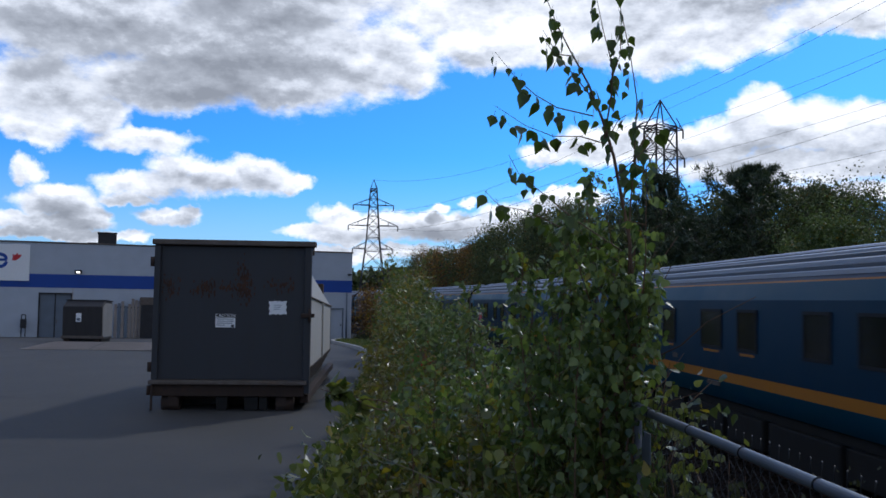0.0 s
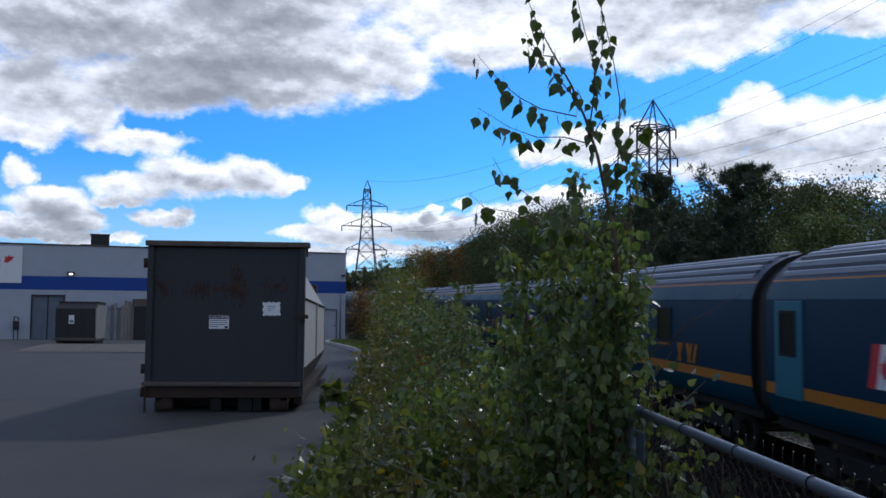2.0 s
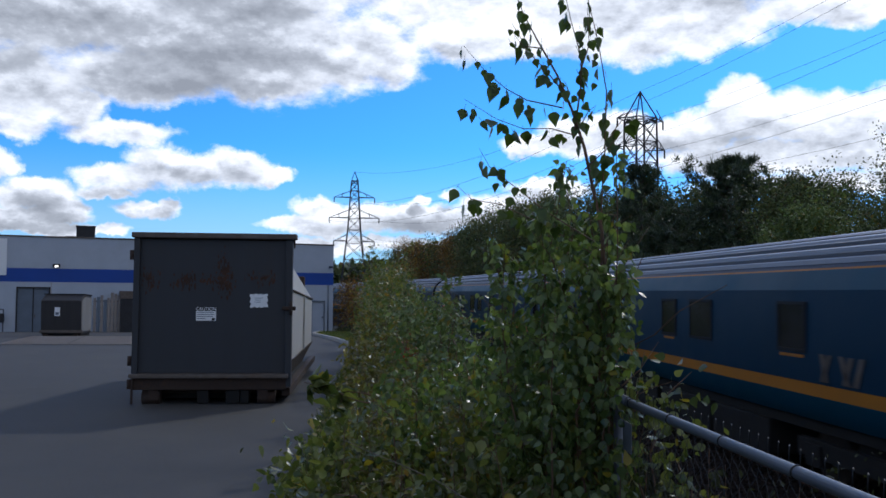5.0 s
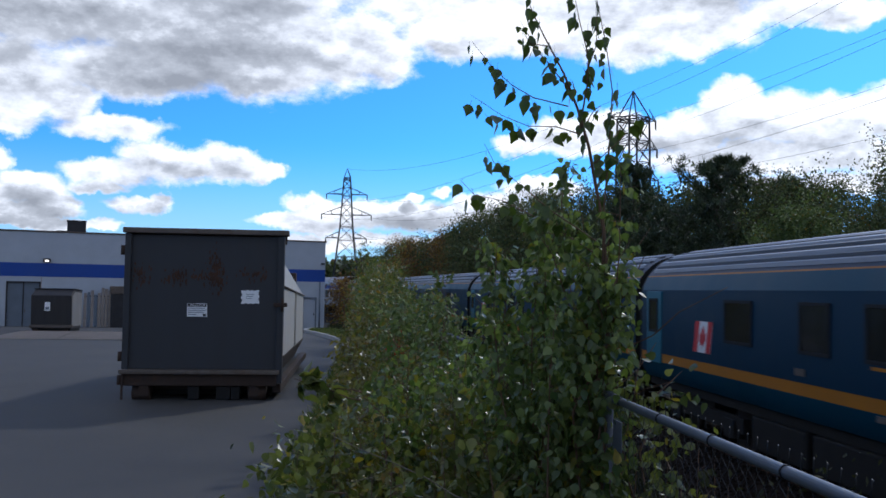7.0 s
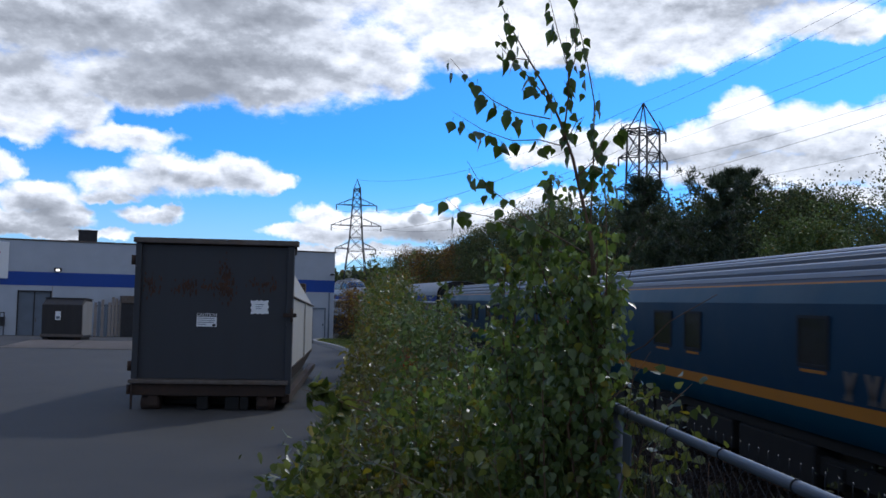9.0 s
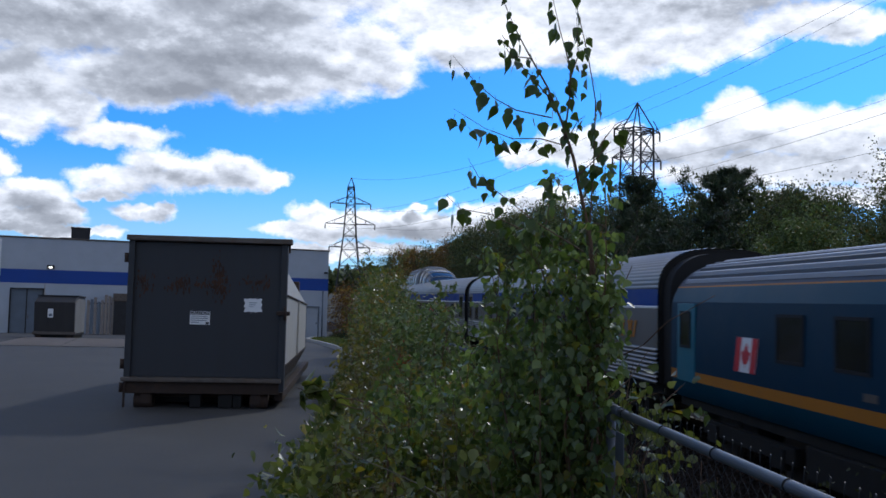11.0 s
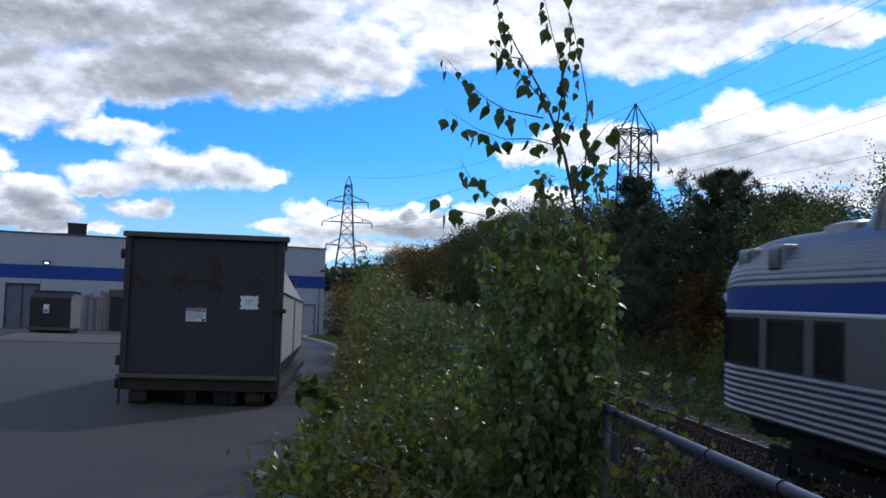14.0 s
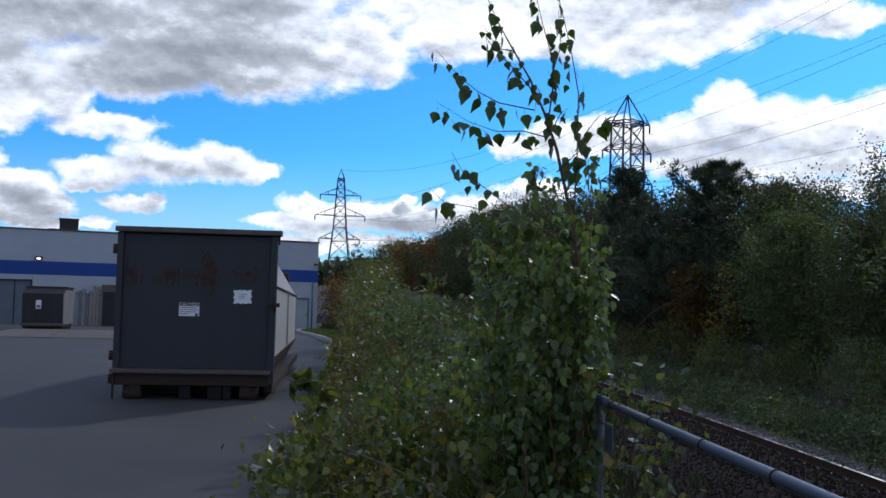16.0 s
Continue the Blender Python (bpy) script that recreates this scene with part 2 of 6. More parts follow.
RUST = mat("rust", (0.062, 0.031, 0.019), 0.9, var=0.45, scale=7, fine=60, bump=0.5)
RUSTY_STEEL = mat("rusty_steel_frame", (0.022, 0.019, 0.018), 0.85, var=0.4, scale=6, fine=50, bump=0.4, stain=0.6, tint=(0.10, 0.045, 0.02))
WORN_EDGE = mat("worn_bare_steel", (0.12, 0.11, 0.10), 0.65, metal=0.3, var=0.35, scale=8, fine=50, stain=0.5, tint=(0.12, 0.06, 0.03))
BIN_BROWN = mat("dull_brown_bin_paint", (0.032, 0.029, 0.029), 0.7, var=0.3, scale=2, fine=40, bump=0.15, stain=0.5, streak=True)
BIN_PALE = mat("weathered_pale_paint", (0.24, 0.235, 0.22), 0.7, var=0.2, scale=3, fine=40, bump=0.12, stain=0.5, streak=True, tint=(0.12, 0.09, 0.07))
PAPER = mat("white_sticker", (0.78, 0.79, 0.8), 0.6, var=0.05, scale=10, fine=60, bump=0.02)
INK = mat("black_print", (0.02, 0.02, 0.02), 0.6, var=0.1, scale=10, fine=60, bump=0.0)
GALV = mat("galvanised_steel", (0.115, 0.132, 0.16), 0.5, metal=0.6, var=0.18, scale=14, fine=80, bump=0.08, stain=0.2)
WIRE = mat("fence_wire", (0.022, 0.023, 0.025), 0.65, metal=0.4, var=0.2, scale=20, fine=80, bump=0.0)
PYLON_STEEL = mat("weathered_lattice_steel", (0.06, 0.06, 0.062), 0.7, metal=0.4, var=0.2, scale=1, fine=10, bump=0.0)
CABLE = mat("dark_cable", (0.05, 0.05, 0.055), 0.6, metal=0.3, var=0.1, scale=1, fine=5, bump=0.0)
BARK = mat("grey_brown_bark", (0.10, 0.08, 0.06), 0.9, var=0.35, scale=9, fine=50, bump=0.7)
TWIG = mat("reddish_twig_bark", (0.13, 0.075, 0.045), 0.8, var=0.3, scale=20, fine=80, bump=0.3)
STRAW = mat("dry_stalk", (0.14, 0.12, 0.085), 0.9, var=0.3, scale=15, fine=70, bump=0.2)
# coaches
TEAL = mat("teal_coach_paint", (0.002, 0.052, 0.090), 0.5, spec=0.22, var=0.14, scale=0.8, fine=25, bump=0.05, stain=0.25)
DEEP_BLUE = mat("dark_blue_coach_paint", (0.001, 0.027, 0.060), 0.5, spec=0.18, var=0.14, scale=0.8, fine=25, bump=0.05, stain=0.2)
DOOR_TEAL = mat("light_teal_door_paint", (0.02, 0.14, 0.20), 0.45, var=0.12, scale=1.5, fine=25, bump=0.05)
YELLOW = mat("golden_yellow_stripe", (0.40, 0.15, 0.006), 0.55, var=0.12, scale=1.5, fine=25, bump=0.05, stain=0.15)
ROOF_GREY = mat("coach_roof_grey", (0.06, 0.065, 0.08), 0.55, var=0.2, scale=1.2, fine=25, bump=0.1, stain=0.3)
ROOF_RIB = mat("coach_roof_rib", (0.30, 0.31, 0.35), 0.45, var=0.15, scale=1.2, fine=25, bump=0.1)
STAINLESS = mat("stainless_steel", (0.235, 0.235, 0.24), 0.42, metal=0.7, var=0.14, scale=1.4, fine=30, bump=0.04, stain=0.25)
STAINLESS_DULL = mat("dull_stainless_panel", (0.165, 0.155, 0.145), 0.55, metal=0.4, var=0.15, scale=1.4, fine=30, bump=0.05, stain=0.3)
COACH_BLUE = mat("royal_blue_band", (0.004, 0.042, 0.25), 0.55, spec=0.25, var=0.12, scale=1.2, fine=25, bump=0.05)
WHITE_LINE = mat("white_line_paint", (0.75, 0.76, 0.78), 0.5, var=0.08, scale=2, fine=30, bump=0.03)
RED = mat("flag_red", (0.55, 0.03, 0.04), 0.5, var=0.08, scale=3, fine=30, bump=0.03)
RUBBER = mat("black_rubber", (0.012, 0.012, 0.013), 0.8, var=0.3, scale=4, fine=30, bump=0.2)
# near black: the shade under and between things is put into this colour
UNDER = mat("shade_black_underframe", (0.010, 0.0095, 0.009), 0.85, var=0.3, scale=3, fine=30, bump=0.3)
WHEEL = mat("wheel_steel", (0.09, 0.075, 0.065), 0.6, metal=0.5, var=0.3, scale=5, fine=30)
GLASS_DARK = glass_mat("dark_tinted_glass")
GLASS_GREEN = glass_mat("green_tinted_glass", (0.03, 0.07, 0.07))
GLASS_DOME = mat("dome_glass", (0.016, 0.018, 0.021), 0.22, var=0.4, scale=1.5, fine=9, bump=0.0, spec=0.35)
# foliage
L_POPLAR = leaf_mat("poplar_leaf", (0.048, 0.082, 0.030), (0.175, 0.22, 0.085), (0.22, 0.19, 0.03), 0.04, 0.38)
# darker copy for the leaves against the sky: backlit tone in the colour
L_POPLAR_BACKLIT = leaf_mat("backlit_poplar_leaf", (0.03, 0.05, 0.012), (0.06, 0.09, 0.02), None, 0, 0.30)
L_VINE = leaf_mat("vine_leaf", (0.042, 0.062, 0.020), (0.175, 0.185, 0.06), (0.26, 0.2, 0.03), 0.05, 0.35)
L_SHRUB = leaf_mat("shrub_leaf", (0.055, 0.080, 0.022), (0.16, 0.17, 0.05), (0.25, 0.13, 0.03), 0.06, 0.35)
L_DRY = leaf_mat("autumn_weed_leaf", (0.085, 0.080, 0.026), (0.20, 0.17, 0.05), (0.20, 0.12, 0.03), 0.05, 0.35)
L_WOOD = leaf_mat("wood_leaf", (0.034, 0.052, 0.022), (0.105, 0.125, 0.045), (0.12, 0.075, 0.018), 0.06, 0.16, 0.7)
L_GREEN = leaf_mat("pale_green_leaf", (0.055, 0.085, 0.030), (0.15, 0.19, 0.07), (0.2, 0.15, 0.03), 0.06, 0.22, 0.6)
L_AUTUMN = leaf_mat("rust_coloured_leaf", (0.075, 0.04, 0.014), (0.20, 0.095, 0.026), (0.28, 0.17, 0.03), 0.2, 0.32, 0.5)
L_YELLOW = leaf_mat("yellow_leaf", (0.16, 0.12, 0.02), (0.34, 0.26, 0.04), None, 0, 0.35, 0.5)
L_RED = leaf_mat("red_leaf", (0.22, 0.012, 0.012), (0.42, 0.03, 0.02), None, 0, 0.35, 0.5)
L_PINE = leaf_mat("pine_needles", (0.022, 0.038, 0.020), (0.055, 0.075, 0.034), None, 0, 0.12, 0.55)
# bank weeds: the shade beside the train is put into this darker colour
L_BANK = leaf_mat("shade_darkened_bank_weed", (0.018, 0.022, 0.008), (0.045, 0.048, 0.018), None, 0, 0.15, 0.85)
L_TRACKSIDE = leaf_mat("trackside_weed_leaf", (0.05, 0.085, 0.04), (0.16, 0.20, 0.10), (0.2, 0.13, 0.05), 0.08, 0.3, 0.45)
L_GRASS = leaf_mat("grass_blade", (0.05, 0.075, 0.018), (0.11, 0.14, 0.04), (0.28, 0.24, 0.1), 0.12, 0.3)


# ================= mesh helpers =================
def box(bm, x0, x1, y0, y1, z0, z1):
    v = [bm.verts.new(p) for p in ((x0, y0, z0), (x1, y0, z0), (x1, y1, z0), (x0, y1, z0), (x0, y0, z1), (x1, y0, z1), (x1, y1, z1), (x0, y1, z1))]
    for f in ((3, 2, 1, 0), (4, 5, 6, 7), (0, 1, 5, 4), (1, 2, 6, 5), (2, 3, 7, 6), (3, 0, 4, 7)):
        bm.faces.new([v[i] for i in f])
    return v


def rbox(x0, x1, y0, y1, z0, z1, r=0.01):
    """A box with rounded edges, as a bmesh."""
    bm = bmesh.new()
    box(bm, x0, x1, y0, y1, z0, z1)
    bmesh.ops.bevel(bm, geom=bm.edges[:], offset=r, segments=2, affect="EDGES", profile=0.6)
    return bm


def tube(bm, a, b, r0, r1=None, n=8, cap=True):
    a, b = Vector(a), Vector(b)
    r1 = r0 if r1 is None else r1
    d = (b - a).normalized()
    u = d.orthogonal().normalized()
    w = d.cross(u)
    rings = []
    for p, r in ((a, r0), (b, r1)):
        rings.append([bm.verts.new(p + (u * math.cos(2 * math.pi * i / n) + w * math.sin(2 * math.pi * i / n)) * r) for i in range(n)])
    for i in range(n):
        f = bm.faces.new((rings[0][i], rings[0][(i + 1) % n], rings[1][(i + 1) % n], rings[1][i]))
        f.smooth = True
    if cap:
        bm.faces.new(rings[0][::-1])
        bm.faces.new(rings[1])


def sweep(bm, pts, r, n=4):
    """One unbroken tube along the points."""
    pts = [Vector(p) for p in pts]
    rings = []
    for i, p in enumerate(pts):
        d = (pts[min(i + 1, len(pts) - 1)] - pts[max(i - 1, 0)]).normalized()
        u = d.cross(Vector((0, 0, 1))).normalized()
        w = u.cross(d)
        rings.append([bm.verts.new(p + (u * math.cos(math.tau * k / n) + w * math.sin(math.tau * k / n)) * r) for k in range(n)])
    for ra, rb in zip(rings, rings[1:]):
        for k in range(n):
            bm.faces.new((ra[k], ra[(k + 1) % n], rb[(k + 1) % n], rb[k])).smooth = True


def prism(bm, pts, axis, a, b):
    """A polygon of (u, v) pushed from a to b along the axis x, y or z."""
    def at(u, v, w):
        return {"x": (w, u, v), "y": (u, w, v), "z": (u, v, w)}[axis]
    lo = [bm.verts.new(at(u, v, a)) for u, v in pts]
    hi = [bm.verts.new(at(u, v, b)) for u, v in pts]
    n = len(pts)
    bm.faces.new(lo[::-1])
    bm.faces.new(hi)
    for i in range(n):
        bm.faces.new((lo[i], lo[(i + 1) % n], hi[(i + 1) % n], hi[i]))


def mesh_of(name, bm, material):
    bmesh.ops.recalc_face_normals(bm, faces=bm.faces[:])
    me = bpy.data.meshes.new(name)
    bm.to_mesh(me)
    bm.free()
    if material:
        me.materials.append(material)
    return me


def part(name, bm, material, parent, label="", m=None):
    """One mesh object under a thing or a part; bm may be a finished mesh."""
    me = bm if isinstance(bm, bpy.types.Mesh) else mesh_of(name, bm, material)
    ob = new(name, me)
    ob.parent = parent
    if m is not None:
        ob.matrix_basis = m
    return tagged(ob, label) if label else ob


def thing(name, label, category, m=None, bm=None, material=None, group="", kind=""):
    """A top-level thing: an empty, or a mesh of its own."""
    ob = new(name, mesh_of(name, bm, material) if bm is not None else None)
    if m is not None:
        ob.matrix_basis = m
    return tagged(ob, label, category, group, kind)


def solid(build, *a, **k):
    bm = bmesh.new()
    build(bm, *a, **k)
    return bm


# ================= ground, lot, track =================
K = 1.148     # one scale for all distances ahead
TRACK_X, RAIL_Z = 7.71, -1.137


CURVE_Y, CURVE_R = 17.2, 316.0     # straight up to here, then bending away to the left


def on_track(s, dx=0.0):
    """The place at s metres along the line, dx to the right of its middle, and the heading in degrees."""
    if s <= CURVE_Y:
        return TRACK_X + dx, s, 0.0
    q = (s - CURVE_Y) / CURVE_R
    return TRACK_X - CURVE_R + (CURVE_R + dx) * math.cos(q), CURVE_Y + (CURVE_R + dx) * math.sin(q), math.degrees(q)


def bend(y):
    """How far the line has bent to the left at y."""
    k = max(0.0, min(0.95, (y - CURVE_Y) / CURVE_R))
    return CURVE_R * (1 - math.sqrt(1 - k * k))


def lot_z(y):
    return -0.0005 * min(max(0.0, y / K - 5.0), 58.0) ** 2


def lerp(pts, x):
    if x <= pts[0][0]:
        return pts[0][1]
    for (a, u), (b, v) in zip(pts, pts[1:]):
        if x <= b:
            return u + (v - u) * (x - a) / (b - a)
    return pts[-1][1]


def ground_z(x, y):
    x += bend(y)
    side = lerp([(0.6, 0.0), (1.3, -0.15), (3.4, -1.25), (4.7, -1.62), (5.6, -1.6), (9.8, -1.6), (10.8, -1.72), (12.4, -1.6), (17, -1.1), (40, 0.8), (120, 3.0)], x)
    left = lot_z(y)
    if x <= 0.6:
        return left
    if x < 5.6:
        k = (x - 0.6) / 5.0
        return left * (1 - k) + side * (1 if left > -0.4 else k) if k < 1 else side
    return side


def edge_x(y):
    """The lot's right-hand edge."""
    return lerp([(-12, -0.2), (4, -0.55), (10, -0.45), (20, -0.3), (24, -0.35), (30, -0.9), (36, -1.9), (41, -2.8), (46, -2.9), (60, -2.9)], y / K)


def grid_mesh(name, xs, ys, zf, material, rough=0.0):
    verts = [(x, y, zf(x, y) + (noise.noise((x * 0.9, y * 0.9, 0)) * rough if rough else 0)) for y in ys for x in xs]
    n = len(xs)
    faces = [(j * n + i, j * n + i + 1, (j + 1) * n + i + 1, (j + 1) * n + i) for j in range(len(ys) - 1) for i in range(n - 1)]
    me = bpy.data.meshes.new(name)
    me.from_pydata(verts, [], faces)
    me.materials.append(material)
    for p in me.polygons:
        p.use_smooth = True
    return me


def spaced(*runs):
    out = []
    for a, b, n in runs:
        out += [a + (b - a) * i / n for i in range(n)]
    return out + [runs[-1][1]]


XS = spaced((-2500, -80, 6), (-80, -4, 10), (-4, 16, 50), (16, 60, 16), (60, 2500, 8))
YS = spaced((-400, -20, 4), (-20, 0, 8), (0, 40, 60), (40, 140, 26), (140, 600, 10), (600, 4500, 8))
tagged(new("ground", grid_mesh("ground", XS, YS, lambda x, y: ground_z(x, y) - 0.03, SOIL, 0.03)), "brown weedy soil falling away to the track", "ground", kind="structure")


def lot():
    ys = spaced((-14, 0, 8), (0, 55, 80), (55, 72, 10))
    us = [i / 24 for i in range(25)]
    verts, n = [], len(us)
    for y in ys:
        for u in us:
            x = -70 + (edge_x(y) + 70) * u ** 0.6
            if u == 1.0:
                x += noise.noise((0, y * 1.7, 3)) * 0.06
            verts.append((x, y, lot_z(y) + 0.012 + noise.noise((x * 0.25, y * 0.25, 1)) * 0.012))
    faces = [(j * n + i, j * n + i + 1, (j + 1) * n + i + 1, (j + 1) * n + i) for j in range(len(ys) - 1) for i in range(n - 1)]
    me = bpy.data.meshes.new("parking_lot")
    me.from_pydata(verts, [], faces)
    me.materials.append(ASPHALT)
    tagged(new("parking_lot", me), "worn grey asphalt lot with patches and stains", "parking lot", kind="structure")


def kerb():
    ob = thing("kerb", "weathered concrete kerb curving round the grass", "kerb", kind="structure")
    pts = [(-0.30, 22.6), (-0.33, 24), (-0.52, 26.5), (-0.9, 29.3), (-1.4, 32.3), (-1.95, 35.4), (-2.5, 38.4), (-2.75, 41.5), (-2.8, 46), (-2.8, 52.5)]
    pts = [(x, y * K) for x, y in pts]
    for (xa, ya), (xb, yb) in zip(pts, pts[1:]):
        bm = bmesh.new()
        za, zb = lot_z(ya), lot_z(yb)
        d = Vector((xb - xa, yb - ya, 0)).normalized()
        s = Vector((d.y, -d.x, 0)) * 0.16
        a, b = Vector((xa, ya, za)) + d * 0.008, Vector((xb, yb, zb)) - d * 0.008
        lo = [bm.verts.new(p) for p in (a - Vector((0, 0, 0.2)), a + s - Vector((0, 0, 0.2)), b + s - Vector((0, 0, 0.2)), b - Vector((0, 0, 0.2)))]
        up = Vector((0, 0, 0.15))
        hi = [bm.verts.new(p) for p in (a + up + s * 0.12, a + up + s, b + up + s, b + up + s * 0.12)]
        for f in ((0, 1, 2, 3),):
            bm.faces.new([lo[i] for i in f][::-1])
            bm.faces.new([hi[i] for i in f])
        for i in range(4):
            bm.faces.new((lo[i], lo[(i + 1) % 4], hi[(i + 1) % 4], hi[i]))
        part("kerb_stone", bm, KERB, ob)


def rail_profile(s):
    return [(-0.07, 0), (0.07, 0), (0.07, 0.015), (0.012, 0.035), (0.012, 0.125), (0.036, 0.135), (0.036, 0.168), (0.030, 0.1725),
            (-0.030, 0.1725), (-0.036, 0.168), (-0.036, 0.135), (-0.012, 0.125), (-0.012, 0.035), (-0.07, 0.015)]


def track():
    z0 = RAIL_Z - 0.1725
    ob = thing("railway_track", "single rusty railway track on grey ballast", "railway track", kind="structure")
    stations = spaced((-60, 15, 6), (15, 200, 74))
    for s in (-1, 1):
        for name, prof, mt in (("rail", [(u, v) for u, v in rail_profile(s)], RAIL_STEEL), ("rail_head", [(-0.030, 0.172), (0.030, 0.172), (0.030, 0.1765), (-0.030, 0.1765)], RAIL_TOP)):
            bm = bmesh.new()
            rings = []
            for d in stations:
                rings.append([bm.verts.new((*on_track(d, s * 0.755 + u)[:2], z0 + v)) for u, v in prof])
            n = len(prof)
            for ra, rb in zip(rings, rings[1:]):
                for i in range(n):
                    bm.faces.new((ra[i], ra[(i + 1) % n], rb[(i + 1) % n], rb[i]))
            if name == "rail":
                r = part(name, bm, mt, ob, "rust-brown rail with a polished head")
            else:
                part(name, bm, mt, r, "bright worn running surface")
    # ties by the camera's stretch, one by one; the far ones joined
    tie = mesh_of("tie", rbox(-1.3, 1.3, -0.115, 0.115, -0.17, 0.0, 0.012), TIE)
    rnd = random.Random(5)
    y, far = -4.0, bmesh.new()
    while y < 150:
        x, yy, q = on_track(y)
        if y < 60:
            part("tie", tie, None, ob, m=pose(x + rnd.uniform(-0.04, 0.04), yy, z0 - 0.004, 0, 0, q + rnd.uniform(-1.2, 1.2)))
        else:
            vs = box(far, -1.3, 1.3, -0.11, 0.11, -0.17, 0)
            m = pose(x, yy, z0 - 0.004, 0, 0, q)
            for v in vs:
                v.co = m @ v.co
        y += 0.53 + rnd.uniform(-0.03, 0.03)
    tagged(part("far_ties", far, TIE, ob), kind="stuff")


def ballast():
    z0 = RAIL_Z - 0.1725
    prof = [(TRACK_X - 3.1, -0.36), (TRACK_X - 1.75, -0.03), (TRACK_X - 1.3, 0.012), (TRACK_X - 0.9, 0.014), (TRACK_X, 0.016), (TRACK_X + 0.9, 0.014),
            (TRACK_X + 1.3, 0.010), (TRACK_X + 1.75, -0.03), (TRACK_X + 3.1, -0.36)]
    ys = spaced((-60, 0, 20), (0, 60, 160), (60, 200, 40))
    xs = []
    for (a, _), (b, _) in zip(prof, prof[1:]):
        xs += [a + (b - a) * i / 4 for i in range(4)]
    xs.append(prof[-1][0])
    bed = thing("ballast_bed", "bed of crushed grey ballast under the rails", "ballast", kind="structure")
    me = grid_mesh("ballast", xs, ys, lambda x, y: z0 + lerp(prof, x) + noise.noise((x * 7, y * 7, 0)) * 0.012, BALLAST)
    for v in me.vertices:
        v.co.x, v.co.y, _ = on_track(v.co.y, v.co.x - TRACK_X)
    me.materials.append(BALLAST_RUST_SHADE)
    # near side and middle: rusty stones with the shade in their colour
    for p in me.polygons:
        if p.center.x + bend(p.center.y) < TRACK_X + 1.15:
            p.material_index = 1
    part("ballast_surface", me, None, bed)
    # loose stones
    n = 22000
    rs = np.random.RandomState(4)
    yy = 7 + (rs.rand(n) ** 1.5) * 30
    xx = TRACK_X + rs.uniform(-2.9, 3.0, n)
    base = np.array([(1, 0, 0), (-0.9, 0.2, 0.1), (0, 1, 0), (0.1, -1, -0.1), (0, 0.1, 0.8), (0.1, 0, -0.8)])
    tri = np.array([(0, 2, 4), (2, 1, 4), (1, 3, 4), (3, 0, 4), (2, 0, 5), (1, 2, 5), (3, 1, 5), (0, 3, 5)])
    size = rs.uniform(0.018, 0.04, (n, 1, 1))
    v = base[None] * size * rs.uniform(0.7, 1.25, (n, 6, 3))
    a = rs.uniform(0, 6.28, n)
    c, s = np.cos(a)[:, None], np.sin(a)[:, None]
    v = np.stack([v[..., 0] * c - v[..., 1] * s, v[..., 0] * s + v[..., 1] * c, v[..., 2]], -1)
    zz = np.array([z0 + lerp(prof, x) for x in xx]) + 0.008
    at = np.array([on_track(b, a - TRACK_X)[:2] for a, b in zip(xx, yy)])
    v += np.stack([at[:, 0], at[:, 1], zz], -1)[:, None]
    for mt, sel in ((BALLAST_RUST_SHADE, xx < TRACK_X + 1.15), (BALLAST, xx >= TRACK_X + 1.15)):
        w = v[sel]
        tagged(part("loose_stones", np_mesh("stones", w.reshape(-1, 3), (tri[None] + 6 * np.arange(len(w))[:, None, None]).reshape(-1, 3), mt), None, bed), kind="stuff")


def np_mesh(name, verts, tris, material, smooth=False):
    me = bpy.data.meshes.new(name)
    me.vertices.add(len(verts))
    me.vertices.foreach_set("co", np.asarray(verts, dtype=np.float32).ravel())
    k = tris.shape[1]
    me.loops.add(len(tris) * k)
    me.loops.foreach_set("vertex_index", np.asarray(tris, dtype=np.int32).ravel())
    me.polygons.add(len(tris))
    me.polygons.foreach_set("loop_start", np.arange(0, len(tris) * k, k, dtype=np.int32))
    if smooth:
        me.polygons.foreach_set("use_smooth", np.ones(len(tris), dtype=bool))
    me.update(calc_edges=True)
    if material:
        me.materials.append(material)
    return me


lot()
kerb()
track()
ballast()


# ================= warehouse =================
FACADE = pose(-2.15, 53.5 * K, 0, 0, 0, 18.0) @ Matrix.Diagonal((1.012, 1, 1, 1))


def face(x, y, z=0.0):
    """A place on the facade: x along it from its right-hand corner, y into it."""
    return FACADE @ Vector((x, y, z))


def frame_bm(x0, x1, z0, z1, y0, y1, w):
    bm = bmesh.new()
    box(bm, x0, x0 + w, y0, y1, z0, z1)
    box(bm, x1 - w, x1, y0, y1, z0, z1)
    box(bm, x0 + w, x1 - w, y0, y1, z1 - w, z1)
    return bm


